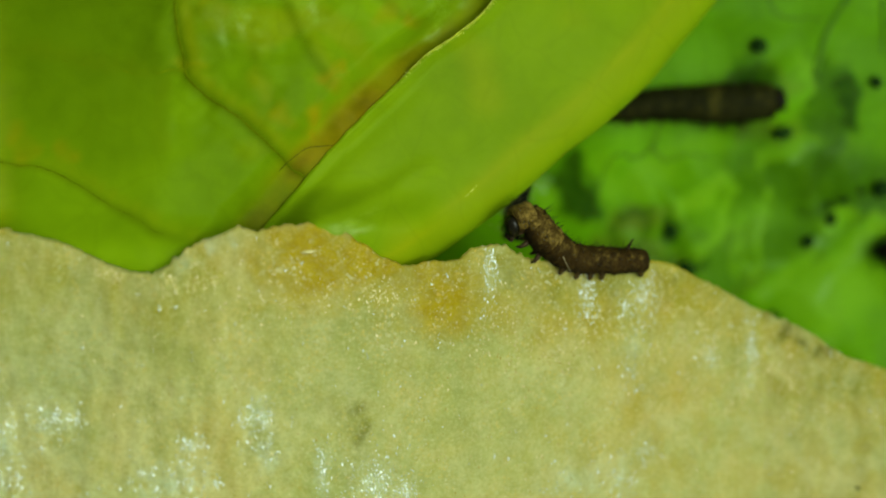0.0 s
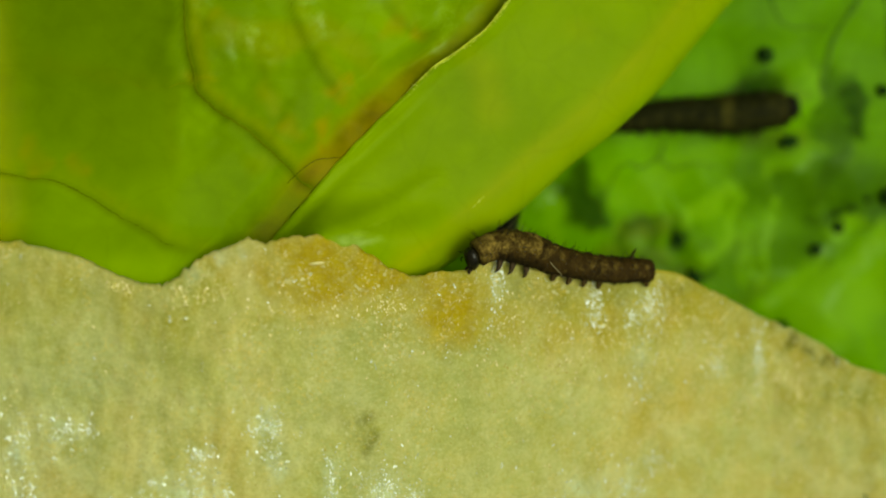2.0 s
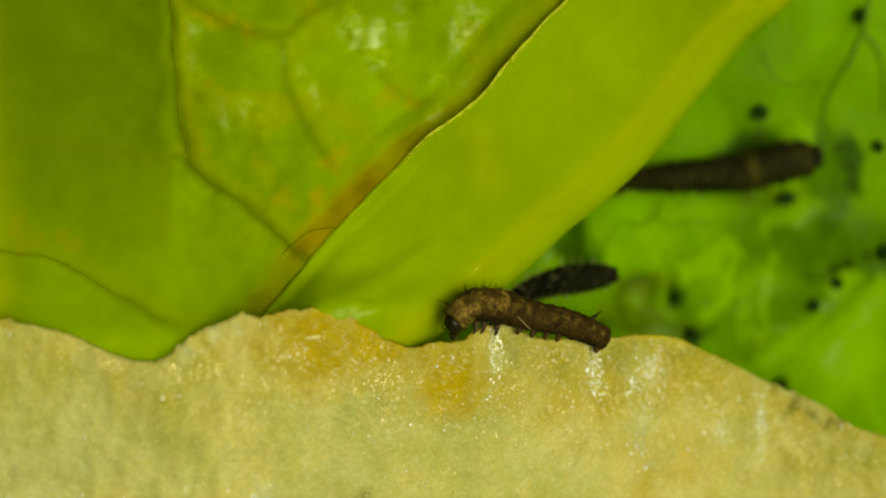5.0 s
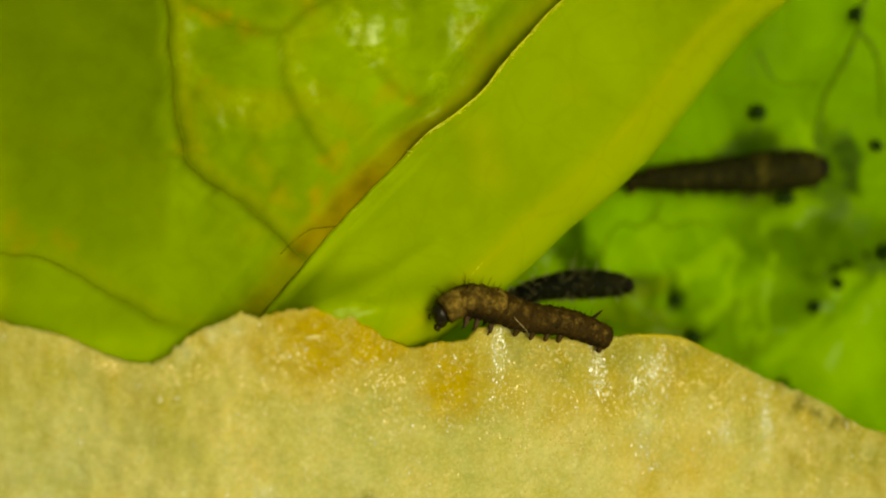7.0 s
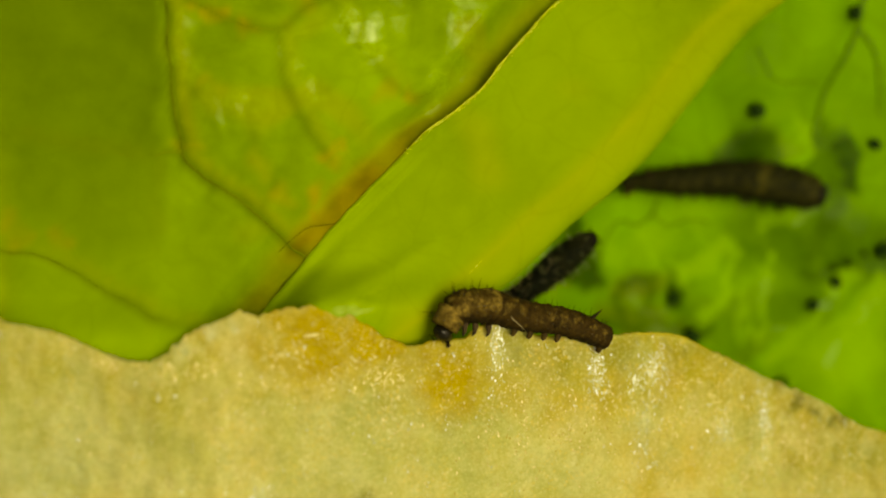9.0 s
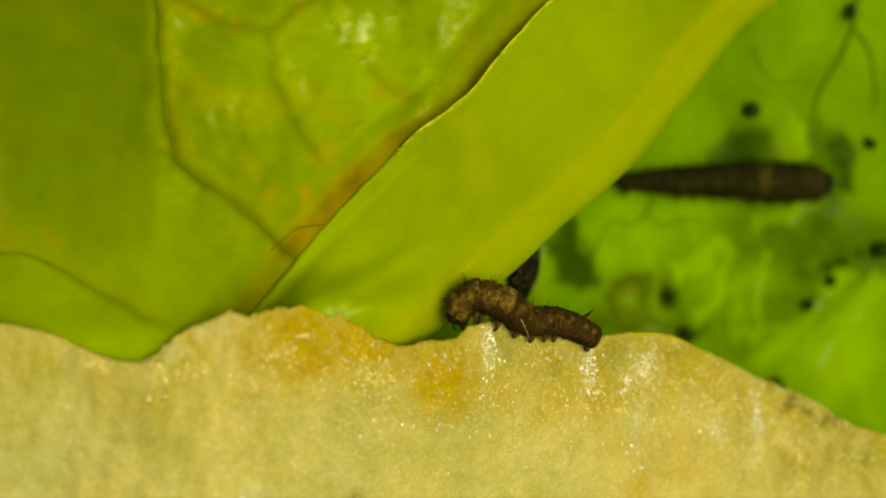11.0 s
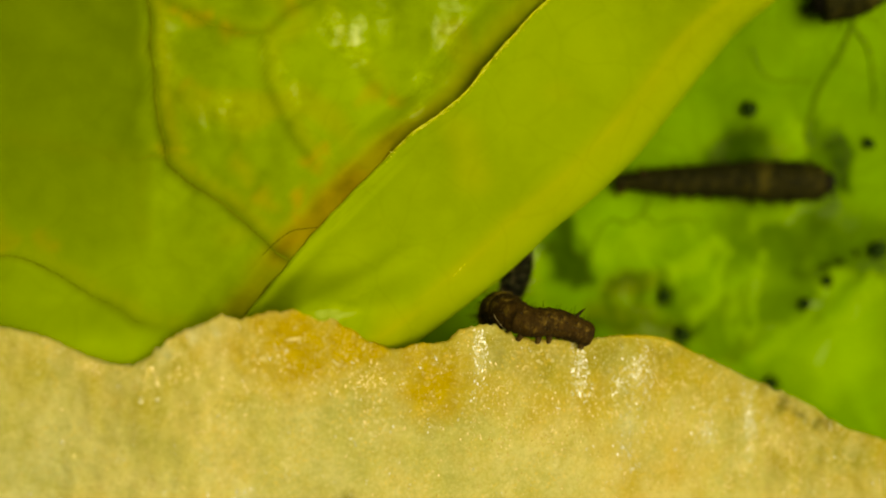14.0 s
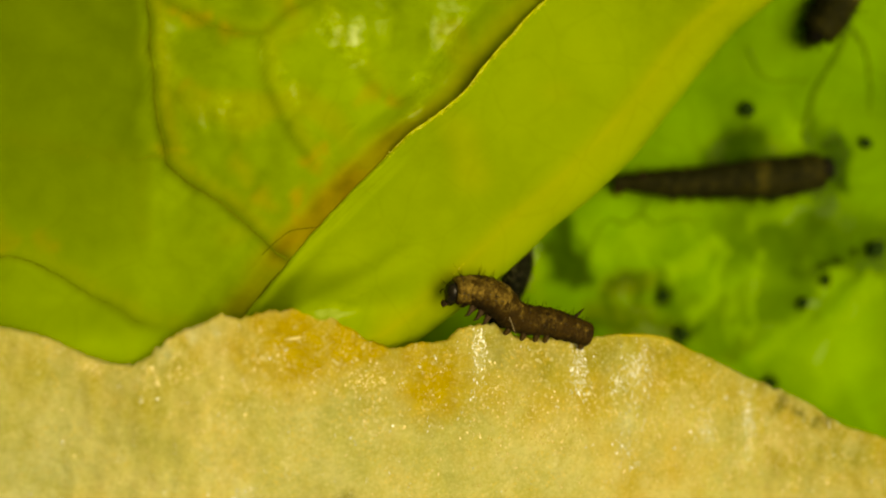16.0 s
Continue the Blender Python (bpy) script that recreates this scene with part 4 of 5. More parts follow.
speck.matrix_world = pose(15.5 * MM, -11.45 * MM, (pale_height(15.5, -11.45) + 0.03 + LIFT) * MM, 0, 0, -30)
tagged(speck, "tiny black speck stuck on the pale rib", "speck")

# ---- a loose fibre across the gap ----
FIBRE = [(-5.29, -0.27), (-4.98, 0.02), (-4.67, 0.28), (-4.42, 0.46), (-4.30, 0.51), (-3.95, 0.57), (-3.59, 0.61)]
bm = bmesh.new()
fl = smooth_line(FIBRE, 24)
tube_mesh(bm, [(x * MM, y * MM, (veined_height(x, y) + 0.02 + 0.2 * math.sin(math.pi * i / 23) + LIFT) * MM) for i, (x, y) in enumerate(fl)],
          [0.011 * MM] * 24, 5)
tagged(part("fibre", bm, FIBRE_OLIVE, label="thin dark bent fibre lying on the veined leaf"), category="fibre")

# ---- droppings ----
PELLETS = [(13.08, 5.60, 0.35), (14.35, 2.05, 0.31), (15.96, -2.54, 0.29), (16.85, -1.55, 0.27), (18.08, 4.20, 0.24), (16.81, 9.42, 0.25), (14.87, -6.04, 0.32), (18.85, -0.22, 0.39), (17.30, -0.75, 0.17), (17.92, -0.34, 0.14), (16.76, -0.95, 0.15), (9.95, -2.17, 0.29), (10.75, -3.83, 0.37)]


def pellet(x, y, r, seed):
    rng = random.Random(seed)
    bm = bmesh.new()
    bmesh.ops.create_icosphere(bm, subdivisions=3, radius=1.0)
    sx, sy, turn = rng.uniform(0.95, 1.3), rng.uniform(0.75, 0.95), rng.uniform(0, 3.1)
    for v in bm.verts:
        p = v.co.normalized()
        k = 1 + 0.16 * noise.noise(p * 2.3 + Vector((seed * 3.1, 0, 0))) + 0.07 * noise.noise(p * 6 + Vector((0, seed, 0)))
        v.co = Vector((p.x * sx, p.y * sy, p.z * 0.85)) * k * r * MM
    ob = part("frass_pellet", bm, FRASS)
    ob.matrix_world = pose(x * MM, y * MM, (back_height(x, y) + 0.62 * r + LIFT) * MM, 0, 0, math.degrees(turn))
    return tagged(ob, "small lumpy black-green frass pellet on the green leaf", "frass", "frass pellets")


for i, (x, y, r) in enumerate(PELLETS):
    pellet(x, y, r, i + 1)

# ---- caterpillars ----
# A caterpillar lies along a spine from head to tail; its rings, head and legs are stiff pieces.
# In a piece's own space +X points to the head and +Z to the back.
RINGS = 12
GIRTH = (0.93, 1.06, 1.14, 1.16, 1.13, 1.08, 1.02, 0.98, 0.96, 0.95, 0.93, 0.86)


def bristle(bm, root, way, length, thick, bend=0.0, rng=None):
    side = way.orthogonal().normalized()
    line = [root + way * (length * k / 3) + side * (bend * length * (k / 3) ** 2) for k in range(4)]
    tube_mesh(bm, line, [thick, thick * 0.75, thick * 0.45, thick * 0.1], 3)


def tan_mark(i, u, a, saddle_at):
    """How tan the skin is on ring i: u runs to the head from -1 to 1, a is the angle from the back."""
    side = abs(a)
    top = smooth(2.1, 1.1, side)
    # the belly is darker: partly its own colour, partly shade painted in
    if i == 0:
        return 0.72 * smooth(2.4, 1.4, side)
    if i < saddle_at:
        return 0.10 + 0.38 * top - 0.6 * smooth(1.5, 2.3, side)
    if i == saddle_at:
        return 0.80 * smooth(1.9, 0.9, side) * smooth(-0.75, -0.5, u) * (0.65 + 0.35 * smooth(0.9, 0.1, u)) - 0.4 * smooth(1.5, 2.3, side)
    spot = math.exp(-((u - 0.1) / 0.42) ** 2 - ((side - 0.85) / 0.34) ** 2)
    return 0.10 - 0.45 * smooth(1.4, 2.2, side) + (0.30 + 0.2 * noise.noise(Vector((3.7 * i, a, 0)))) * spot + 0.12 * math.exp(-((side - 1.75) / 0.2) ** 2)


def ring_mesh(radius, half, seed, i, girths, saddle_at=3, front=1.0):
    """One ring; its girth runs on into those of its neighbours."""
    bm = bmesh.new()
    mark = bm.verts.layers.float.new("tan")
    around, along = 32, 12
    rows = []
    for m in range(along + 1):
        u = -1 + 2 * m / along
        swell = float(np.interp(i - 0.73 * u, range(RINGS), girths)) * math.sqrt(1 - 0.10 * abs(u) ** 3)
        crease = 1 - 0.04 * math.exp(-((u - 0.25) / 0.13) ** 2) - 0.03 * math.exp(-((u + 0.35) / 0.12) ** 2)
        row = []
        for k in range(around):
            a = 2 * math.pi * k / around
            y, z = math.sin(a), math.cos(a)
            lump = 1 + 0.08 * noise.noise(Vector((u * 2.0, y * 2.4 + seed, z * 2.4))) + 0.045 * noise.noise(Vector((u * 3.0, y * 6 + seed, z * 6)))
            # a ring of small warts
            lump += 0.11 * max(0, math.cos(6 * a + 0.5 + i)) ** 6 * math.exp(-((u - 0.05) / 0.28) ** 2)
            belly = 0.90 if z < -0.5 else 1.0
            v = bm.verts.new((u * half, y * radius * swell * crease * lump, z * radius * swell * crease * lump * belly))
            v[mark] = tan_mark(i, u, math.atan2(y, z), saddle_at) * (front if i < saddle_at else 1)
            row.append(v)
        rows.append(row)
    for a, b in zip(rows, rows[1:]):
        for k in range(around):
            bm.faces.new((a[k], b[k], b[(k + 1) % around], a[(k + 1) % around]))
    bm.faces.new(rows[0])
    bm.faces.new(rows[-1][::-1])
    bmesh.ops.recalc_face_normals(bm, faces=bm.faces)
    return bm


def leg_mesh(radius, length, stout, tip):
    bm = bmesh.new()
    line = [Vector((0, 0, 0)), Vector((0.03 * length, 0, -0.45 * length)), Vector((0.10 * length, 0, -0.8 * length)), Vector((0.28 * length, 0, -length))]
    tube_mesh(bm, line, [stout, stout * 0.8, stout * (0.5 + 0.3 * tip), stout * (0.12 + 0.6 * tip)], 7)
    return bm


def caterpillar(length, radius, back, dark=False, deep=False, label="", seed=1, hairy=1.0, side=1.0, saddle_at=3, skull=1.0):
    """A caterpillar; back: the world direction of its back. Returns its root with the rings in order."""
    root = new("caterpillar")
    root.empty_display_size = 0.002
    tagged(root, label, "caterpillar", "caterpillars on the lettuce")
    rng = random.Random(seed)
    r, ln = radius * MM, length * MM
    half = ln / (RINGS + 1.2) * 0.5 * 1.55
    pieces = []
    # head
    bm = bmesh.new()
    bmesh.ops.create_uvsphere(bm, u_segments=20, v_segments=14, radius=1.0)
    for v in bm.verts:
        x, y, z = v.co
        groove = 1 - 0.10 * math.exp(-(y / 0.16) ** 2) * (1 if z > -0.2 else 0.3)
        v.co = Vector(((x * 0.55 + (0.22 * z * z if z < 0 else 0)) * r * skull, y * 0.66 * r * groove * skull * (1 - 0.3 * max(0, -z)), z * 0.76 * r * groove * skull * (1 if z > 0 else 1.3)))
    head = part("head", bm, HEAD_DULL if dark or deep else HEAD_BLACK, root, "black head" if dark or deep else "shiny black head")
    for s in (-1, 1):
        bm = bmesh.new()
        tube_mesh(bm, [Vector((0.45, 0.22 * s, -0.62)) * r, Vector((0.62, 0.20 * s, -0.80)) * r, Vector((0.62, 0.06 * s, -0.95)) * r],
                  [0.13 * r, 0.11 * r, 0.04 * r], 6)
        part("mandible", bm, LEG, head)
    bm = bmesh.new()
    for s in (-1, 1):
        for k in range(5):
            a = radians(-25 + 32 * k)
            bmesh.ops.create_icosphere(bm, subdivisions=1, radius=0.055 * r,
                                       matrix=Matrix.Translation(Vector((0.42 + 0.16 * math.cos(a), 0.66 * s, -0.22 + 0.16 * math.sin(a))) * r))
    part("eyespots", bm, HEAD_BLACK, head)
    bm = bmesh.new()
    for k in range(6):
        a = rng.uniform(-1.2, 1.2)
        bristle(bm, Vector((0.4, 0.7 * math.sin(a), 0.55 * math.cos(a))) * r, Vector((0.7, 0.6 * math.sin(a), 0.5)).normalized(), 0.35 * r, 0.015 * r, 0.2)
    part("bristles", bm, HAIR_DARK, head)
    pieces.append(head)
    girths = [GIRTH[i] * (1.0 - 0.02 * max(0, i - 5) * dark if not deep else (1.2, 1.14, 1.08, 1.05)[i] if i < 4 else 1.0 - 0.015 * (i - 4)) for i in range(RINGS)]
    if deep:
        girths[9:] = [g * k for g, k in zip(girths[9:], (0.95, 0.82, 0.6))]
    for i in range(RINGS):
        girth = girths[i]
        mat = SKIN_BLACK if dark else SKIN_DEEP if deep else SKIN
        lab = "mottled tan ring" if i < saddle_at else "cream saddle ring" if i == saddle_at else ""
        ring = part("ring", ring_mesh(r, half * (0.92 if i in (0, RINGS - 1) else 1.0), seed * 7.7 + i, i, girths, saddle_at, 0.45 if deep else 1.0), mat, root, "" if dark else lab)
        if i == 0:
            bm = bmesh.new()
            line = [Vector((half * 0.72, 0.74 * r * math.sin(a), 0.74 * r * math.cos(a))) for a in (radians(-105 + 15 * k) for k in range(15))]
            tube_mesh(bm, line, [0.06 * r] * 15, 6)
            part("collar", bm, SKIN_BLACK if dark else SKIN_DEEP if deep else COLLAR, ring, "pale collar behind the head" if not dark else "")
        # bristles on small warts
        bm = bmesh.new()
        count = int((13 if i in (0, 1, 2, 10, 11) else 9) * hairy)
        for k in range(count):
            a = rng.uniform(-1.9, 1.9)
            u = rng.uniform(-0.4, 0.5)
            out = Vector((rng.uniform(-0.25, 0.35) + (0.3 if i == 0 else 0), math.sin(a), math.cos(a))).normalized()
            rootp = Vector((u * half, 0.93 * r * girth * math.sin(a), 0.93 * r * girth * math.cos(a)))
            bristle(bm, rootp, out, r * rng.uniform(0.28, 0.75) * (1.7 if dark else 1.5 if i < 3 else 1), (0.026 if dark else 0.030) * r, rng.uniform(-0.25, 0.25))
        part("bristles", bm, HAIR_OLIVE if dark else HAIR_DARK, ring)
        if dark and i > 3:
            bm = bmesh.new()
            for k in range(4):
                a = rng.uniform(-1.3, 1.3)
                bristle(bm, Vector((rng.uniform(-0.5, 0.5) * half, 0.9 * r * math.sin(a), 0.9 * r * math.cos(a))), Vector((rng.uniform(-0.9, 0.9), math.sin(a), math.cos(a))).normalized(), r * rng.uniform(1.1, 2.0), 0.024 * r, rng.uniform(-0.5, 0.5))
            part("hair_tuft", bm, HAIR_PALE, ring, "long pale silky hairs")
        # three pairs of true legs, four pairs of prolegs and the clasper
        if i in (1, 2, 3):
            for s in (-1, 1):
                leg = part("leg", leg_mesh(r, 0.95 * r, 0.24 * r, 0.0), LEG, ring)
                leg.matrix_basis = pose(0, 0.42 * r * s, -0.66 * r * girth, 18 * s, (-12, 2, 16)[i - 1], 0)
        elif i in (5, 6, 7, 8):
            for s in (-1, 1):
                leg = part("proleg", leg_mesh(r, 0.5 * r, 0.26 * r, 0.55), PROLEG if not dark else LEG, ring)
                leg.matrix_basis = pose(0, 0.46 * r * s, -0.68 * r * girth, 14 * s, 0, 0)
        elif i == RINGS - 1:
            for s in (-1, 1):
                leg = part("clasper", leg_mesh(r, 0.62 * r, 0.32 * r, 0.6), PROLEG if not dark else LEG, ring)
                leg.matrix_basis = pose(-0.3 * half, 0.30 * r * s, -0.40 * r * girth, 10 * s, 25, 0)
        if i == 10:
            bm = bmesh.new()
            bristle(bm, Vector((0, 0, 0.8 * r * girth)), Vector((-0.35, 0, 1)).normalized(), 1.0 * r, 0.2 * r)
            part("horn", bm, LEG, ring)
        if i == 4 and not dark and not deep:
            bm = bmesh.new()
            tube_mesh(bm, [Vector((0.2 * half, 1.06 * r * side, 0.25 * r)), Vector((-0.5 * half, 1.20 * r * side, 0.0)), Vector((-1.4 * half, 1.24 * r * side, -0.28 * r)),
                           Vector((-2.3 * half, 1.16 * r * side, -0.62 * r))], [0.010 * r, 0.020 * r, 0.018 * r, 0.008 * r], 5)
            part("pale_thread", bm, HAIR_PALE, ring, "pale stuck thread")
        pieces.append(ring)
    return root, pieces, back, r


# ---- what moves ----


def glide(rows, t):
    """A point of the spine at t, between its rows, without overshoot."""
    ts = [r[0] for r in rows]
    p = np.array([r[1:] for r in rows])
    k = min(max(int(np.searchsorted(ts, t, "right")) - 1, 0), len(ts) - 2)
    u = min(1.0, max(0.0, (t - ts[k]) / (ts[k + 1] - ts[k])))
    u = u * u * (3 - 2 * u) if ts[k + 1] - ts[k] > 0.6 else u
    return p[k] * (1 - u) + p[k + 1] * u


def crawl(animal, spine):
    """Keys the head and the rings of an animal along the spine, whose points have rows of seconds and place."""
    root, pieces, back, radius = animal
    base = Vector(spine[4][0][1:]) * MM
    root.location = base
    times = sorted({r[0] for line in spine for r in line} | {0.0, 16.0})
    keyed = {i: [] for i in range(len(pieces))}
    for t in times:
        curve = smooth_line([glide(line, t) for line in spine], 80)
        step = np.r_[0, np.cumsum(np.linalg.norm(np.diff(curve, axis=0), axis=1))]
        total = step[-1]
        for i in range(len(pieces)):
            s = total * (0.012 if i == 0 else 0.035 + 0.965 * (i - 0.5) / RINGS)
            at = Vector([float(np.interp(s, step, curve[:, k])) for k in range(3)])
            lo, hi = max(0.0, s - 0.035 * total), min(total, s + 0.035 * total)
            ahead = Vector([float(np.interp(lo, step, curve[:, k]) - np.interp(hi, step, curve[:, k])) for k in range(3)]).normalized()
            side = back.cross(ahead).normalized()
            up = ahead.cross(side).normalized()
            m = Matrix((ahead, side, up)).transposed().to_4x4()
            m.translation = at * MM - base + (0.16 * radius * ahead if i == 0 else Vector())
            keyed[i].append((t, m))
    for piece, rows in zip(pieces, keyed.values()):
        walk(piece, rows)


grazer = caterpillar(6.0, 0.51, Vector((0, 0.93, 0.36)), label="small bristly brown caterpillar feeding on the pale rib's edge", seed=3, side=1.0, skull=0.95)
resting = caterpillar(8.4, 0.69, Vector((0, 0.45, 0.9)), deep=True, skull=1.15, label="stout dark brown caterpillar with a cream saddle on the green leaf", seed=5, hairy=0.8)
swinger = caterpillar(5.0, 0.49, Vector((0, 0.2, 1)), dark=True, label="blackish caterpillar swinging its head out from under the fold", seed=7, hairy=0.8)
newcomer = caterpillar(7.0, 0.68, Vector((0, 0.15, 1)), deep=True, label="dark brown caterpillar crawling in over the green leaf", seed=9, hairy=0.8)

leaver = caterpillar(6.5, 0.66, Vector((0, 0.15, 1)), deep=True, label="dark brown caterpillar backing away over the green leaf", seed=11, hairy=0.8)


def motions():
    grazer_head = [(0, 2.34, -1.88, 11.43), (0.5, 1.45, -2.08, 11.72), (1, 1.09, -2.22, 11.84), (1.5, 1.01, -2.36, 11.87), (2, 0.76, -2.60, 11.95), (2.5, 0.85, -2.37, 11.92), (3, 0.48, -2.36, 12.04), (3.5, 0.51, -2.39, 12.03), (4, 0.38, -2.37, 12.08), (6.5, -0.01, -2.62, 12.20), (7, -0.25, -2.18, 12.28), (7.5, -0.39, -2.57, 12.33), (8, -0.18, -3.31, 12.26), (8.5, -0.08, -3.28, 12.23), (9, -0.14, -2.82, 12.25), (11.5, 1.18, -2.32, 10.81), (12, 1.93, -2.50, 9.36), (12.5, 2.27, -2.72, 8.55), (13, 2.33, -2.62, 8.43), (13.5, 2.39, -2.63, 8.41), (14, 2.05, -2.56, 8.82), (14.5, 2.01, -2.69, 8.84), (15, 1.85, -2.66, 9.19), (15.5, 1.25, -2.21, 10.89), (16, 0.78, -1.47, 11.94)]
    grazer_neck = [(0, 2.75, -1.62, 11.29), (0.5, 2.11, -1.89, 11.50), (1, 1.78, -2.07, 11.61), (1.5, 1.69, -2.13, 11.64), (2, 1.43, -2.27, 11.73), (2.5, 1.50, -2.14, 11.70), (3, 1.18, -2.12, 11.81), (3.5, 1.21, -2.00, 11.80), (4, 1.05, -1.90, 11.85), (6.5, 0.51, -2.06, 12.03), (7, 0.43, -1.82, 12.06), (7.5, 0.28, -2.11, 12.11), (8, 0.11, -2.48, 12.16), (8.5, 0.03, -2.54, 12.19), (9, 0.22, -2.17, 12.13), (11.5, 1.48, -1.73, 11.21), (12, 1.99, -1.91, 10.34), (12.5, 2.16, -2.15, 9.69), (13, 2.22, -2.33, 9.57), (13.5, 2.28, -2.34, 9.55), (14, 2.28, -2.16, 9.75), (14.5, 2.31, -2.29, 9.74), (15, 2.26, -2.36, 10.06), (15.5, 1.69, -1.79, 11.14), (16, 1.38, -1.45, 11.74)]
    grazer_chest = [(0, 3.39, -2.28, 11.08), (0.5, 2.98, -2.26, 11.22), (1, 2.70, -2.26, 11.31), (1.5, 2.66, -2.31, 11.32), (2, 2.44, -2.34, 11.39), (2.5, 2.46, -2.28, 11.39), (3, 2.22, -2.25, 11.47), (3.5, 2.25, -2.08, 11.46), (4, 1.99, -1.93, 11.54), (6.5, 1.40, -2.05, 11.74), (7, 1.33, -1.95, 11.76), (7.5, 1.24, -2.10, 11.79), (8, 1.01, -2.13, 11.87), (8.5, 0.94, -2.14, 11.89), (9, 1.11, -2.05, 11.83), (11.5, 2.06, -1.91, 11.52), (12, 2.39, -2.09, 11.21), (12.5, 2.51, -2.29, 10.87), (13, 2.52, -2.37, 10.77), (13.5, 2.58, -2.37, 10.75), (14, 2.68, -2.22, 10.82), (14.5, 2.68, -2.34, 10.82), (15, 2.70, -2.39, 10.91), (15.5, 2.26, -1.96, 11.46), (16, 2.06, -1.70, 11.52)]
    grazer_middle = [(0, 4.35, -2.95, 10.76), (0.5, 4.03, -2.82, 10.87), (1, 3.88, -2.79, 10.92), (1.5, 3.86, -2.77, 10.92), (2, 3.72, -2.76, 10.97), (2.5, 3.54, -2.54, 11.03), (3, 3.37, -2.50, 11.09), (3.5, 3.50, -2.39, 11.05), (4, 3.14, -2.24, 11.17), (6.5, 2.62, -2.44, 11.34), (7, 2.59, -2.38, 11.34), (7.5, 2.55, -2.46, 11.36), (8, 2.46, -2.42, 11.39), (8.5, 2.40, -2.39, 11.41), (9, 2.50, -2.39, 11.37), (11.5, 2.81, -2.51, 11.27), (12, 2.90, -2.53, 11.24), (12.5, 3.03, -2.57, 11.20), (13, 3.04, -2.52, 11.20), (13.5, 3.10, -2.52, 11.18), (14, 3.15, -2.47, 11.16), (14.5, 3.19, -2.53, 11.15), (15, 3.24, -2.51, 11.13), (15.5, 2.97, -2.46, 11.22), (16, 2.87, -2.35, 11.25)]
    grazer_rear = [(0, 5.56, -3.08, 10.36), (0.5, 5.39, -3.08, 10.42), (1, 5.33, -3.09, 10.44), (1.5, 5.26, -3.07, 10.46), (2, 5.13, -3.03, 10.51), (2.5, 4.84, -2.83, 10.60), (3, 4.65, -2.63, 10.67), (3.5, 4.58, -2.59, 10.69), (4, 4.31, -2.60, 10.78), (6.5, 4.07, -2.63, 10.86), (7, 4.04, -2.64, 10.87), (7.5, 4.04, -2.65, 10.87), (8, 4.04, -2.70, 10.87), (8.5, 4.06, -2.69, 10.86), (9, 4.06, -2.69, 10.86), (11.5, 4.00, -2.63, 10.88), (12, 4.01, -2.62, 10.88), (12.5, 4.09, -2.69, 10.85), (13, 4.06, -2.57, 10.86), (13.5, 4.13, -2.57, 10.84), (14, 4.17, -2.57, 10.82), (14.5, 4.15, -2.66, 10.83), (15, 4.16, -2.61, 10.83), (15.5, 4.02, -2.62, 10.87), (16, 4.02, -2.59, 10.87)]
    grazer_tail = [(0, 6.91, -3.10, 9.92), (0.5, 6.90, -3.12, 9.92), (1, 6.92, -3.13, 9.92), (1.5, 6.97, -3.19, 9.90), (2, 6.93, -3.10, 9.91), (2.5, 6.14, -2.97, 10.17), (3, 5.41, -3.05, 10.41), (3.5, 5.41, -3.05, 10.41), (4, 5.33, -3.07, 10.44), (6.5, 5.22, -3.09, 10.48), (7, 5.22, -3.11, 10.48), (7.5, 5.24, -3.12, 10.47), (8, 5.27, -3.15, 10.46), (8.5, 5.27, -3.16, 10.46), (9, 5.26, -3.17, 10.46), (11.5, 5.09, -3.08, 10.52), (12, 5.11, -3.04, 10.52), (12.5, 5.19, -3.08, 10.49), (13, 5.14, -2.96, 10.50), (13.5, 5.21, -2.97, 10.48), (14, 5.17, -2.94, 10.49), (14.5, 5.25, -3.05, 10.47), (15, 5.22, -2.98, 10.48), (15.5, 5.18, -3.01, 10.49), (16, 5.18, -2.98, 10.49)]
    crawl(grazer, (grazer_head, grazer_neck, grazer_chest, grazer_middle, grazer_rear, grazer_tail))
    resting_head = [(0, 13.73, 3.33, 3.22), (2, 14.02, 3.41, 3.23), (3, 14.64, 3.83, 3.32), (4, 14.81, 3.74, 3.30), (6.5, 15.48, 3.44, 3.24), (7, 15.45, 3.20, 3.19), (8.5, 15.54, 2.36, 3.02), (9.2, 15.46, 2.04, 2.96), (11.5, 16.07, 2.57, 3.06), (12.5, 16.13, 2.51, 3.05), (14.5, 16.13, 2.56, 3.06), (16, 16.19, 3.08, 3.17)]
    resting_neck = [(0, 12.64, 3.20, 3.19), (2, 12.84, 3.22, 3.19), (3, 13.33, 3.49, 3.25), (4, 13.50, 3.49, 3.25), (6.5, 14.20, 3.33, 3.22), (7, 14.21, 3.14, 3.18), (8.5, 14.31, 2.52, 3.05), (9.2, 14.41, 2.37, 3.02), (11.5, 14.62, 2.60, 3.07), (12.5, 14.68, 2.61, 3.07), (14.5, 14.78, 2.59, 3.07), (16, 14.86, 2.81, 3.11)]
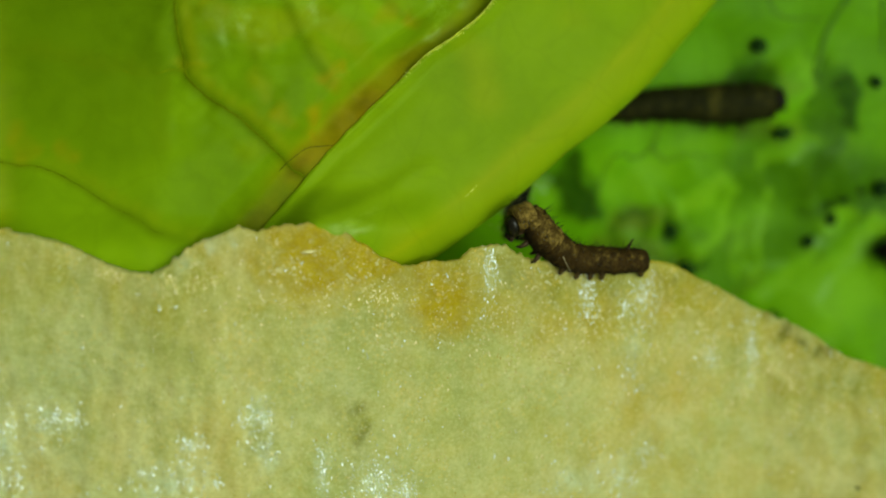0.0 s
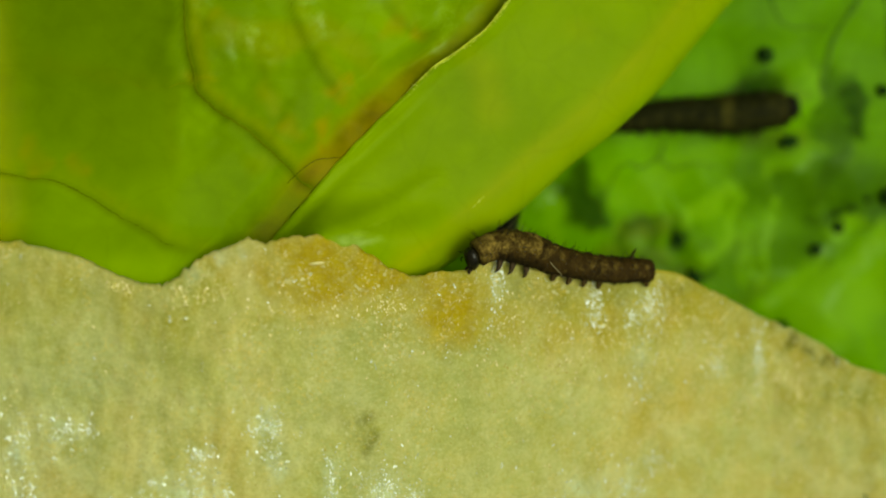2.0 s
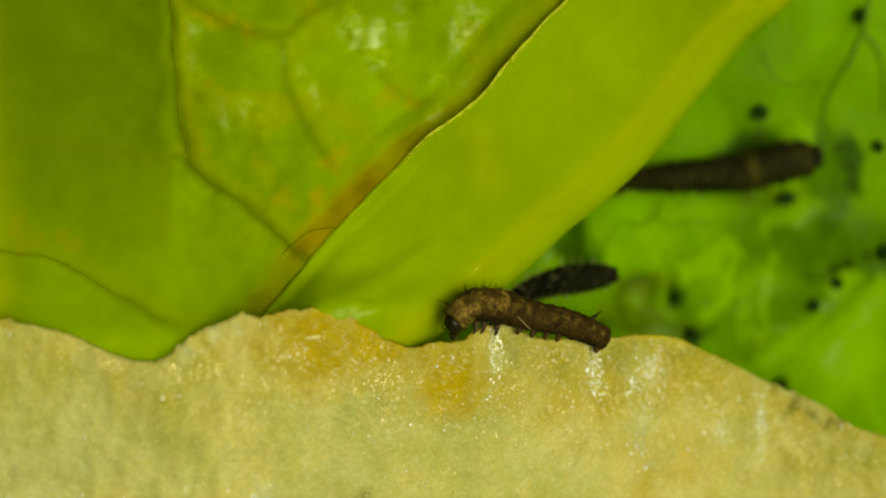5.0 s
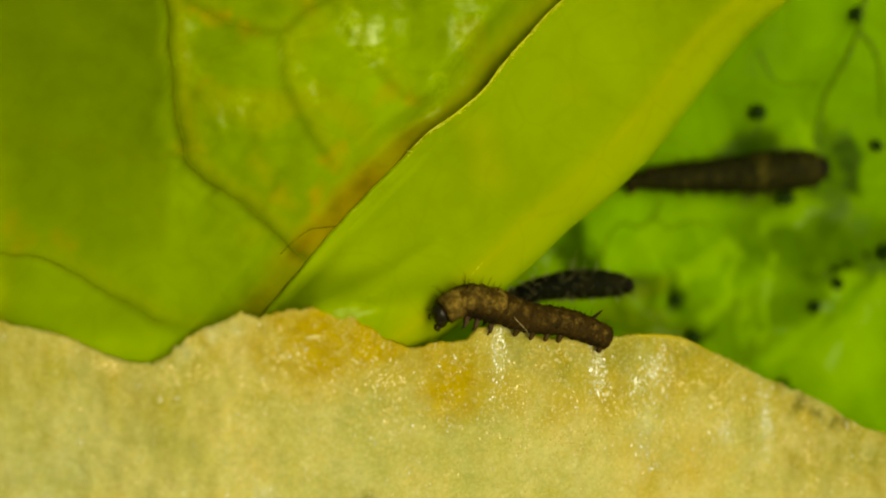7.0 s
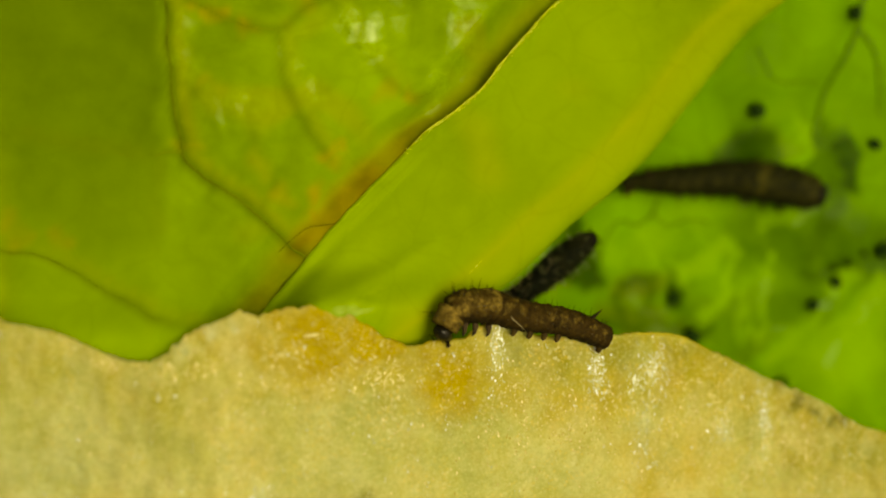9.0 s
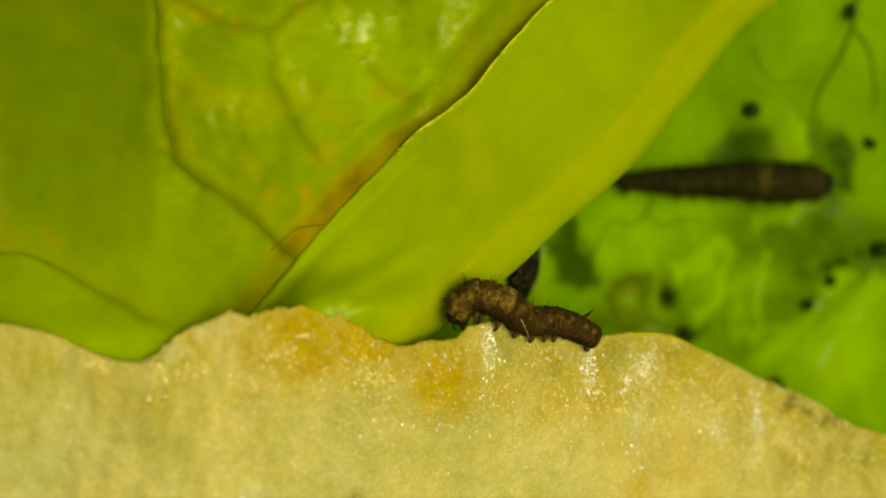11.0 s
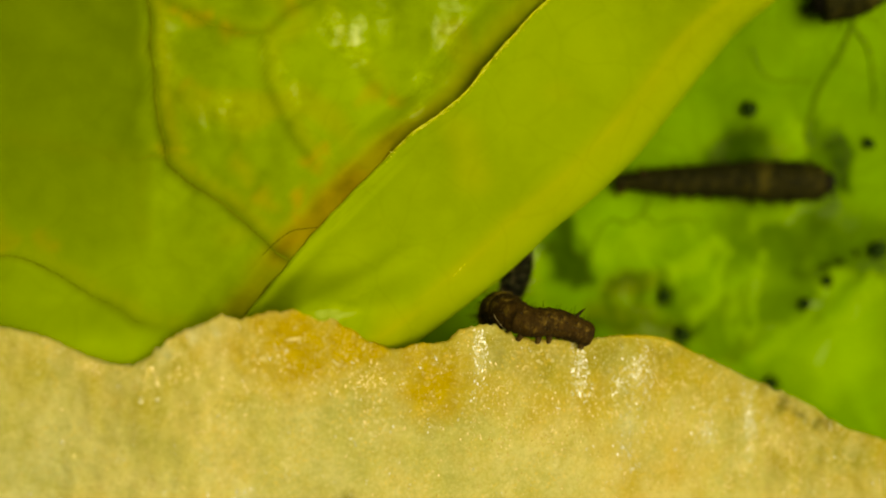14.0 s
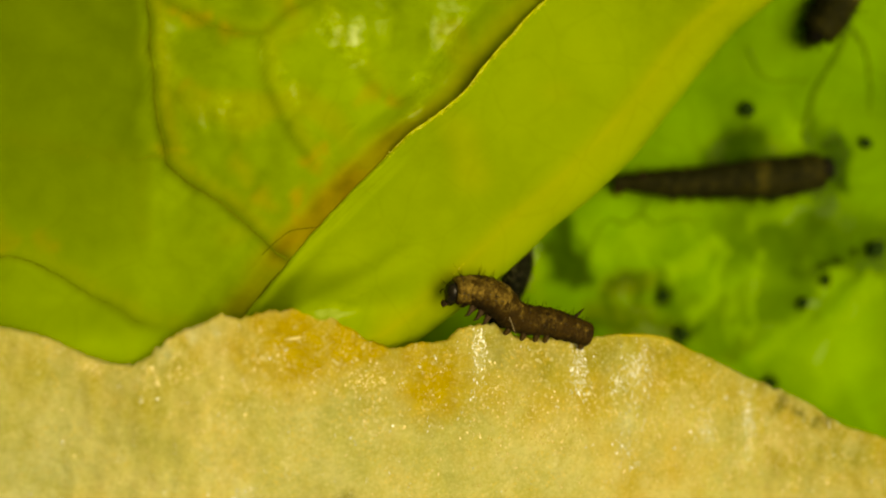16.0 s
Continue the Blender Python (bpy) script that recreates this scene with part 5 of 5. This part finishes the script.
    resting_chest = [(0, 11.12, 3.13, 3.18), (2, 11.33, 3.09, 3.17), (3, 11.82, 3.21, 3.19), (4, 11.77, 3.12, 3.17), (6.5, 12.22, 3.04, 3.16), (7, 12.23, 3.01, 3.15), (8.5, 12.46, 2.76, 3.10), (9.2, 12.55, 2.72, 3.09), (11.5, 12.74, 2.65, 3.08), (12.5, 12.81, 2.66, 3.08), (14.5, 12.91, 2.66, 3.08), (16, 13.00, 2.68, 3.09)]
    resting_middle = [(0, 9.25, 3.12, 3.17), (2, 8.98, 3.04, 3.16), (3, 9.49, 3.08, 3.17), (4, 9.44, 2.97, 3.14), (6.5, 10.12, 2.93, 3.14), (7, 10.13, 2.93, 3.14), (8.5, 10.13, 2.74, 3.10), (9.2, 9.98, 2.71, 3.09), (11.5, 10.18, 2.64, 3.08), (12.5, 10.25, 2.63, 3.08), (14.5, 10.13, 2.61, 3.07), (16, 10.21, 2.54, 3.06)]
    resting_rear = [(0, 7.15, 2.91, 3.13), (2, 7.11, 2.83, 3.12), (3, 7.62, 2.85, 3.12), (4, 7.57, 2.74, 3.10), (6.5, 8.48, 2.85, 3.12), (7, 8.50, 2.83, 3.12), (8.5, 8.49, 2.68, 3.09), (9.2, 8.46, 2.67, 3.08), (11.5, 8.67, 2.65, 3.08), (12.5, 8.62, 2.66, 3.08), (14.5, 8.50, 2.61, 3.07), (16, 8.58, 2.57, 3.06)]
    resting_tail = [(0, 5.28, 2.70, 3.09), (2, 5.48, 2.59, 3.07), (3, 5.97, 2.69, 3.09), (4, 6.52, 2.62, 3.07), (6.5, 7.60, 2.78, 3.11), (7, 7.61, 2.76, 3.10), (8.5, 7.56, 2.63, 3.08), (9.2, 7.55, 2.65, 3.08), (11.5, 7.71, 2.65, 3.08), (12.5, 7.69, 2.66, 3.08), (14.5, 7.62, 2.62, 3.07), (16, 7.64, 2.62, 3.07)]
    crawl(resting, (resting_head, resting_neck, resting_chest, resting_middle, resting_rear, resting_tail))
    swinger_head = [(0, 2.87, 1.74, 6.90), (2.5, 2.31, 1.88, 6.90), (3, 2.53, 1.78, 6.90), (3.9, 3.25, 1.54, 6.90), (4.2, 5.04, 0.11, 6.90), (6.5, 6.64, -1.51, 6.90), (7.5, 6.75, -1.35, 6.90), (8.5, 6.48, -0.62, 6.90), (9, 5.43, 0.19, 6.90), (9.2, 5.14, 0.19, 6.90), (11.5, 3.24, 0.06, 6.90), (16, 3.34, 0.19, 6.90)]
    swinger_neck = [(0, 2.88, 0.89, 6.90), (2.5, 2.33, 1.02, 6.90), (3, 2.60, 0.82, 6.90), (3.9, 3.08, 0.69, 6.90), (4.2, 4.30, -0.38, 6.90), (6.5, 5.69, -1.46, 6.90), (7.5, 5.66, -1.30, 6.90), (8.5, 5.47, -0.87, 6.90), (9, 4.59, -0.41, 6.90), (9.2, 4.40, -0.45, 6.90), (11.5, 3.20, -0.52, 6.90), (16, 3.30, -0.38, 6.90)]
    swinger_chest = [(0, 2.88, 0.04, 6.90), (2.5, 2.30, 0.17, 6.90), (3, 2.60, -0.03, 6.90), (3.9, 2.87, -0.16, 6.90), (4.2, 3.66, -0.91, 6.90), (6.5, 4.43, -1.46, 6.90), (7.5, 4.40, -1.40, 6.90), (8.5, 4.42, -1.24, 6.90), (9, 3.81, -1.08, 6.90), (9.2, 3.70, -1.08, 6.90), (11.5, 3.11, -1.11, 6.90), (16, 3.21, -0.97, 6.90)]
    swinger_middle = [(0, 2.81, -0.81, 6.90), (2.5, 2.21, -0.69, 6.90), (3, 2.53, -1.09, 6.90), (3.9, 2.62, -1.11, 6.90), (4.2, 2.92, -1.55, 6.90), (6.5, 3.27, -1.64, 6.90), (7.5, 3.24, -1.64, 6.90), (8.5, 3.26, -1.72, 6.90), (9, 3.01, -1.70, 6.90), (9.2, 2.98, -1.70, 6.90), (11.5, 2.94, -1.69, 6.90), (16, 3.04, -1.56, 6.90)]
    swinger_rear = [(0, 2.74, -1.66, 6.90), (2.5, 2.10, -1.61, 6.90), (3, 2.36, -1.95, 6.90), (3.9, 2.41, -1.96, 6.90), (4.2, 2.39, -2.19, 6.90), (6.5, 2.42, -2.06, 6.90), (7.5, 2.40, -2.06, 6.90), (8.5, 2.42, -2.20, 6.90), (9, 2.37, -2.22, 6.90), (9.2, 2.39, -2.22, 6.90), (11.5, 2.64, -2.27, 6.90), (16, 2.74, -2.21, 6.90)]
    swinger_tail = [(0, 2.65, -2.41, 6.90), (2.5, 1.99, -2.41, 6.90), (3, 2.10, -2.80, 6.90), (3.9, 2.09, -2.81, 6.90), (4.2, 1.97, -2.83, 6.90), (6.5, 1.89, -2.68, 6.90), (7.5, 1.87, -2.68, 6.90), (8.5, 1.89, -2.80, 6.90), (9, 1.95, -2.84, 6.90), (9.2, 1.97, -2.84, 6.90), (11.5, 2.32, -2.96, 6.90), (16, 2.38, -2.90, 6.90)]
    crawl(swinger, (swinger_head, swinger_neck, swinger_chest, swinger_middle, swinger_rear, swinger_tail))
    newcomer_head = [(0, 16.59, 11.44, 4.50), (12, 16.13, 11.72, 4.50), (13.5, 15.59, 9.75, 4.45), (14.5, 15.28, 9.47, 4.39), (15.5, 15.41, 8.75, 4.25), (16, 15.44, 8.39, 4.18)]
    newcomer_neck = [(0, 16.89, 12.56, 4.50), (12, 16.36, 12.62, 4.50), (13.5, 16.38, 10.09, 4.50), (14.5, 16.05, 9.63, 4.43), (15.5, 16.05, 9.29, 4.36), (16, 15.93, 9.13, 4.33)]
    newcomer_chest = [(0, 17.30, 13.67, 4.50), (12, 16.82, 13.74, 4.50), (13.5, 17.43, 10.69, 4.50), (14.5, 17.14, 10.06, 4.50), (15.5, 16.67, 10.15, 4.50), (16, 16.40, 10.05, 4.50)]
    newcomer_middle = [(0, 17.83, 14.78, 4.50), (12, 17.39, 14.86, 4.50), (13.5, 18.43, 11.47, 4.50), (14.5, 18.25, 10.77, 4.50), (15.5, 17.58, 11.16, 4.50), (16, 17.20, 11.17, 4.50)]
    newcomer_rear = [(0, 18.24, 15.88, 4.50), (12, 17.96, 15.98, 4.50), (13.5, 19.33, 12.37, 4.50), (14.5, 19.14, 11.55, 4.50), (15.5, 18.49, 12.16, 4.50), (16, 17.99, 12.18, 4.50)]
    newcomer_tail = [(0, 18.54, 16.76, 4.50), (12, 18.42, 16.88, 4.50), (13.5, 19.99, 13.04, 4.50), (14.5, 19.81, 12.33, 4.50), (15.5, 19.17, 13.06, 4.50), (16, 18.67, 13.07, 4.50)]
    crawl(newcomer, (newcomer_head, newcomer_neck, newcomer_chest, newcomer_middle, newcomer_rear, newcomer_tail))
    leaver_head = [(0, 19.23, -2.87, 1.93), (0.6, 19.32, -2.91, 1.92), (1, 19.89, -2.75, 1.95), (2.5, 21.35, -1.64, 2.17), (16, 21.88, 0.74, 2.65)]
    leaver_neck = [(0, 20.16, -2.91, 1.92), (0.6, 20.20, -2.90, 1.92), (1, 20.76, -2.74, 1.95), (2.5, 22.17, -2.36, 2.03), (16, 22.66, 0.03, 2.51)]
    leaver_chest = [(0, 21.40, -3.03, 1.89), (0.6, 21.43, -3.02, 1.90), (1, 21.91, -2.92, 1.92), (2.5, 22.98, -2.96, 1.91), (16, 23.44, -0.57, 2.39)]
    leaver_middle = [(0, 22.65, -3.26, 1.85), (0.6, 22.69, -3.25, 1.85), (1, 23.16, -3.15, 1.87), (2.5, 24.00, -3.31, 1.84), (16, 24.44, -0.93, 2.31)]
    leaver_rear = [(0, 23.91, -3.49, 1.80), (0.6, 23.95, -3.47, 1.81), (1, 24.43, -3.42, 1.82), (2.5, 25.01, -3.54, 1.79), (16, 25.42, -1.18, 2.26)]
    leaver_tail = [(0, 24.92, -3.67, 1.77), (0.6, 24.95, -3.65, 1.77), (1, 25.44, -3.66, 1.77), (2.5, 26.01, -3.77, 1.75), (16, 26.41, -1.42, 2.22)]
    crawl(leaver, (leaver_head, leaver_neck, leaver_chest, leaver_middle, leaver_rear, leaver_tail))


motions()
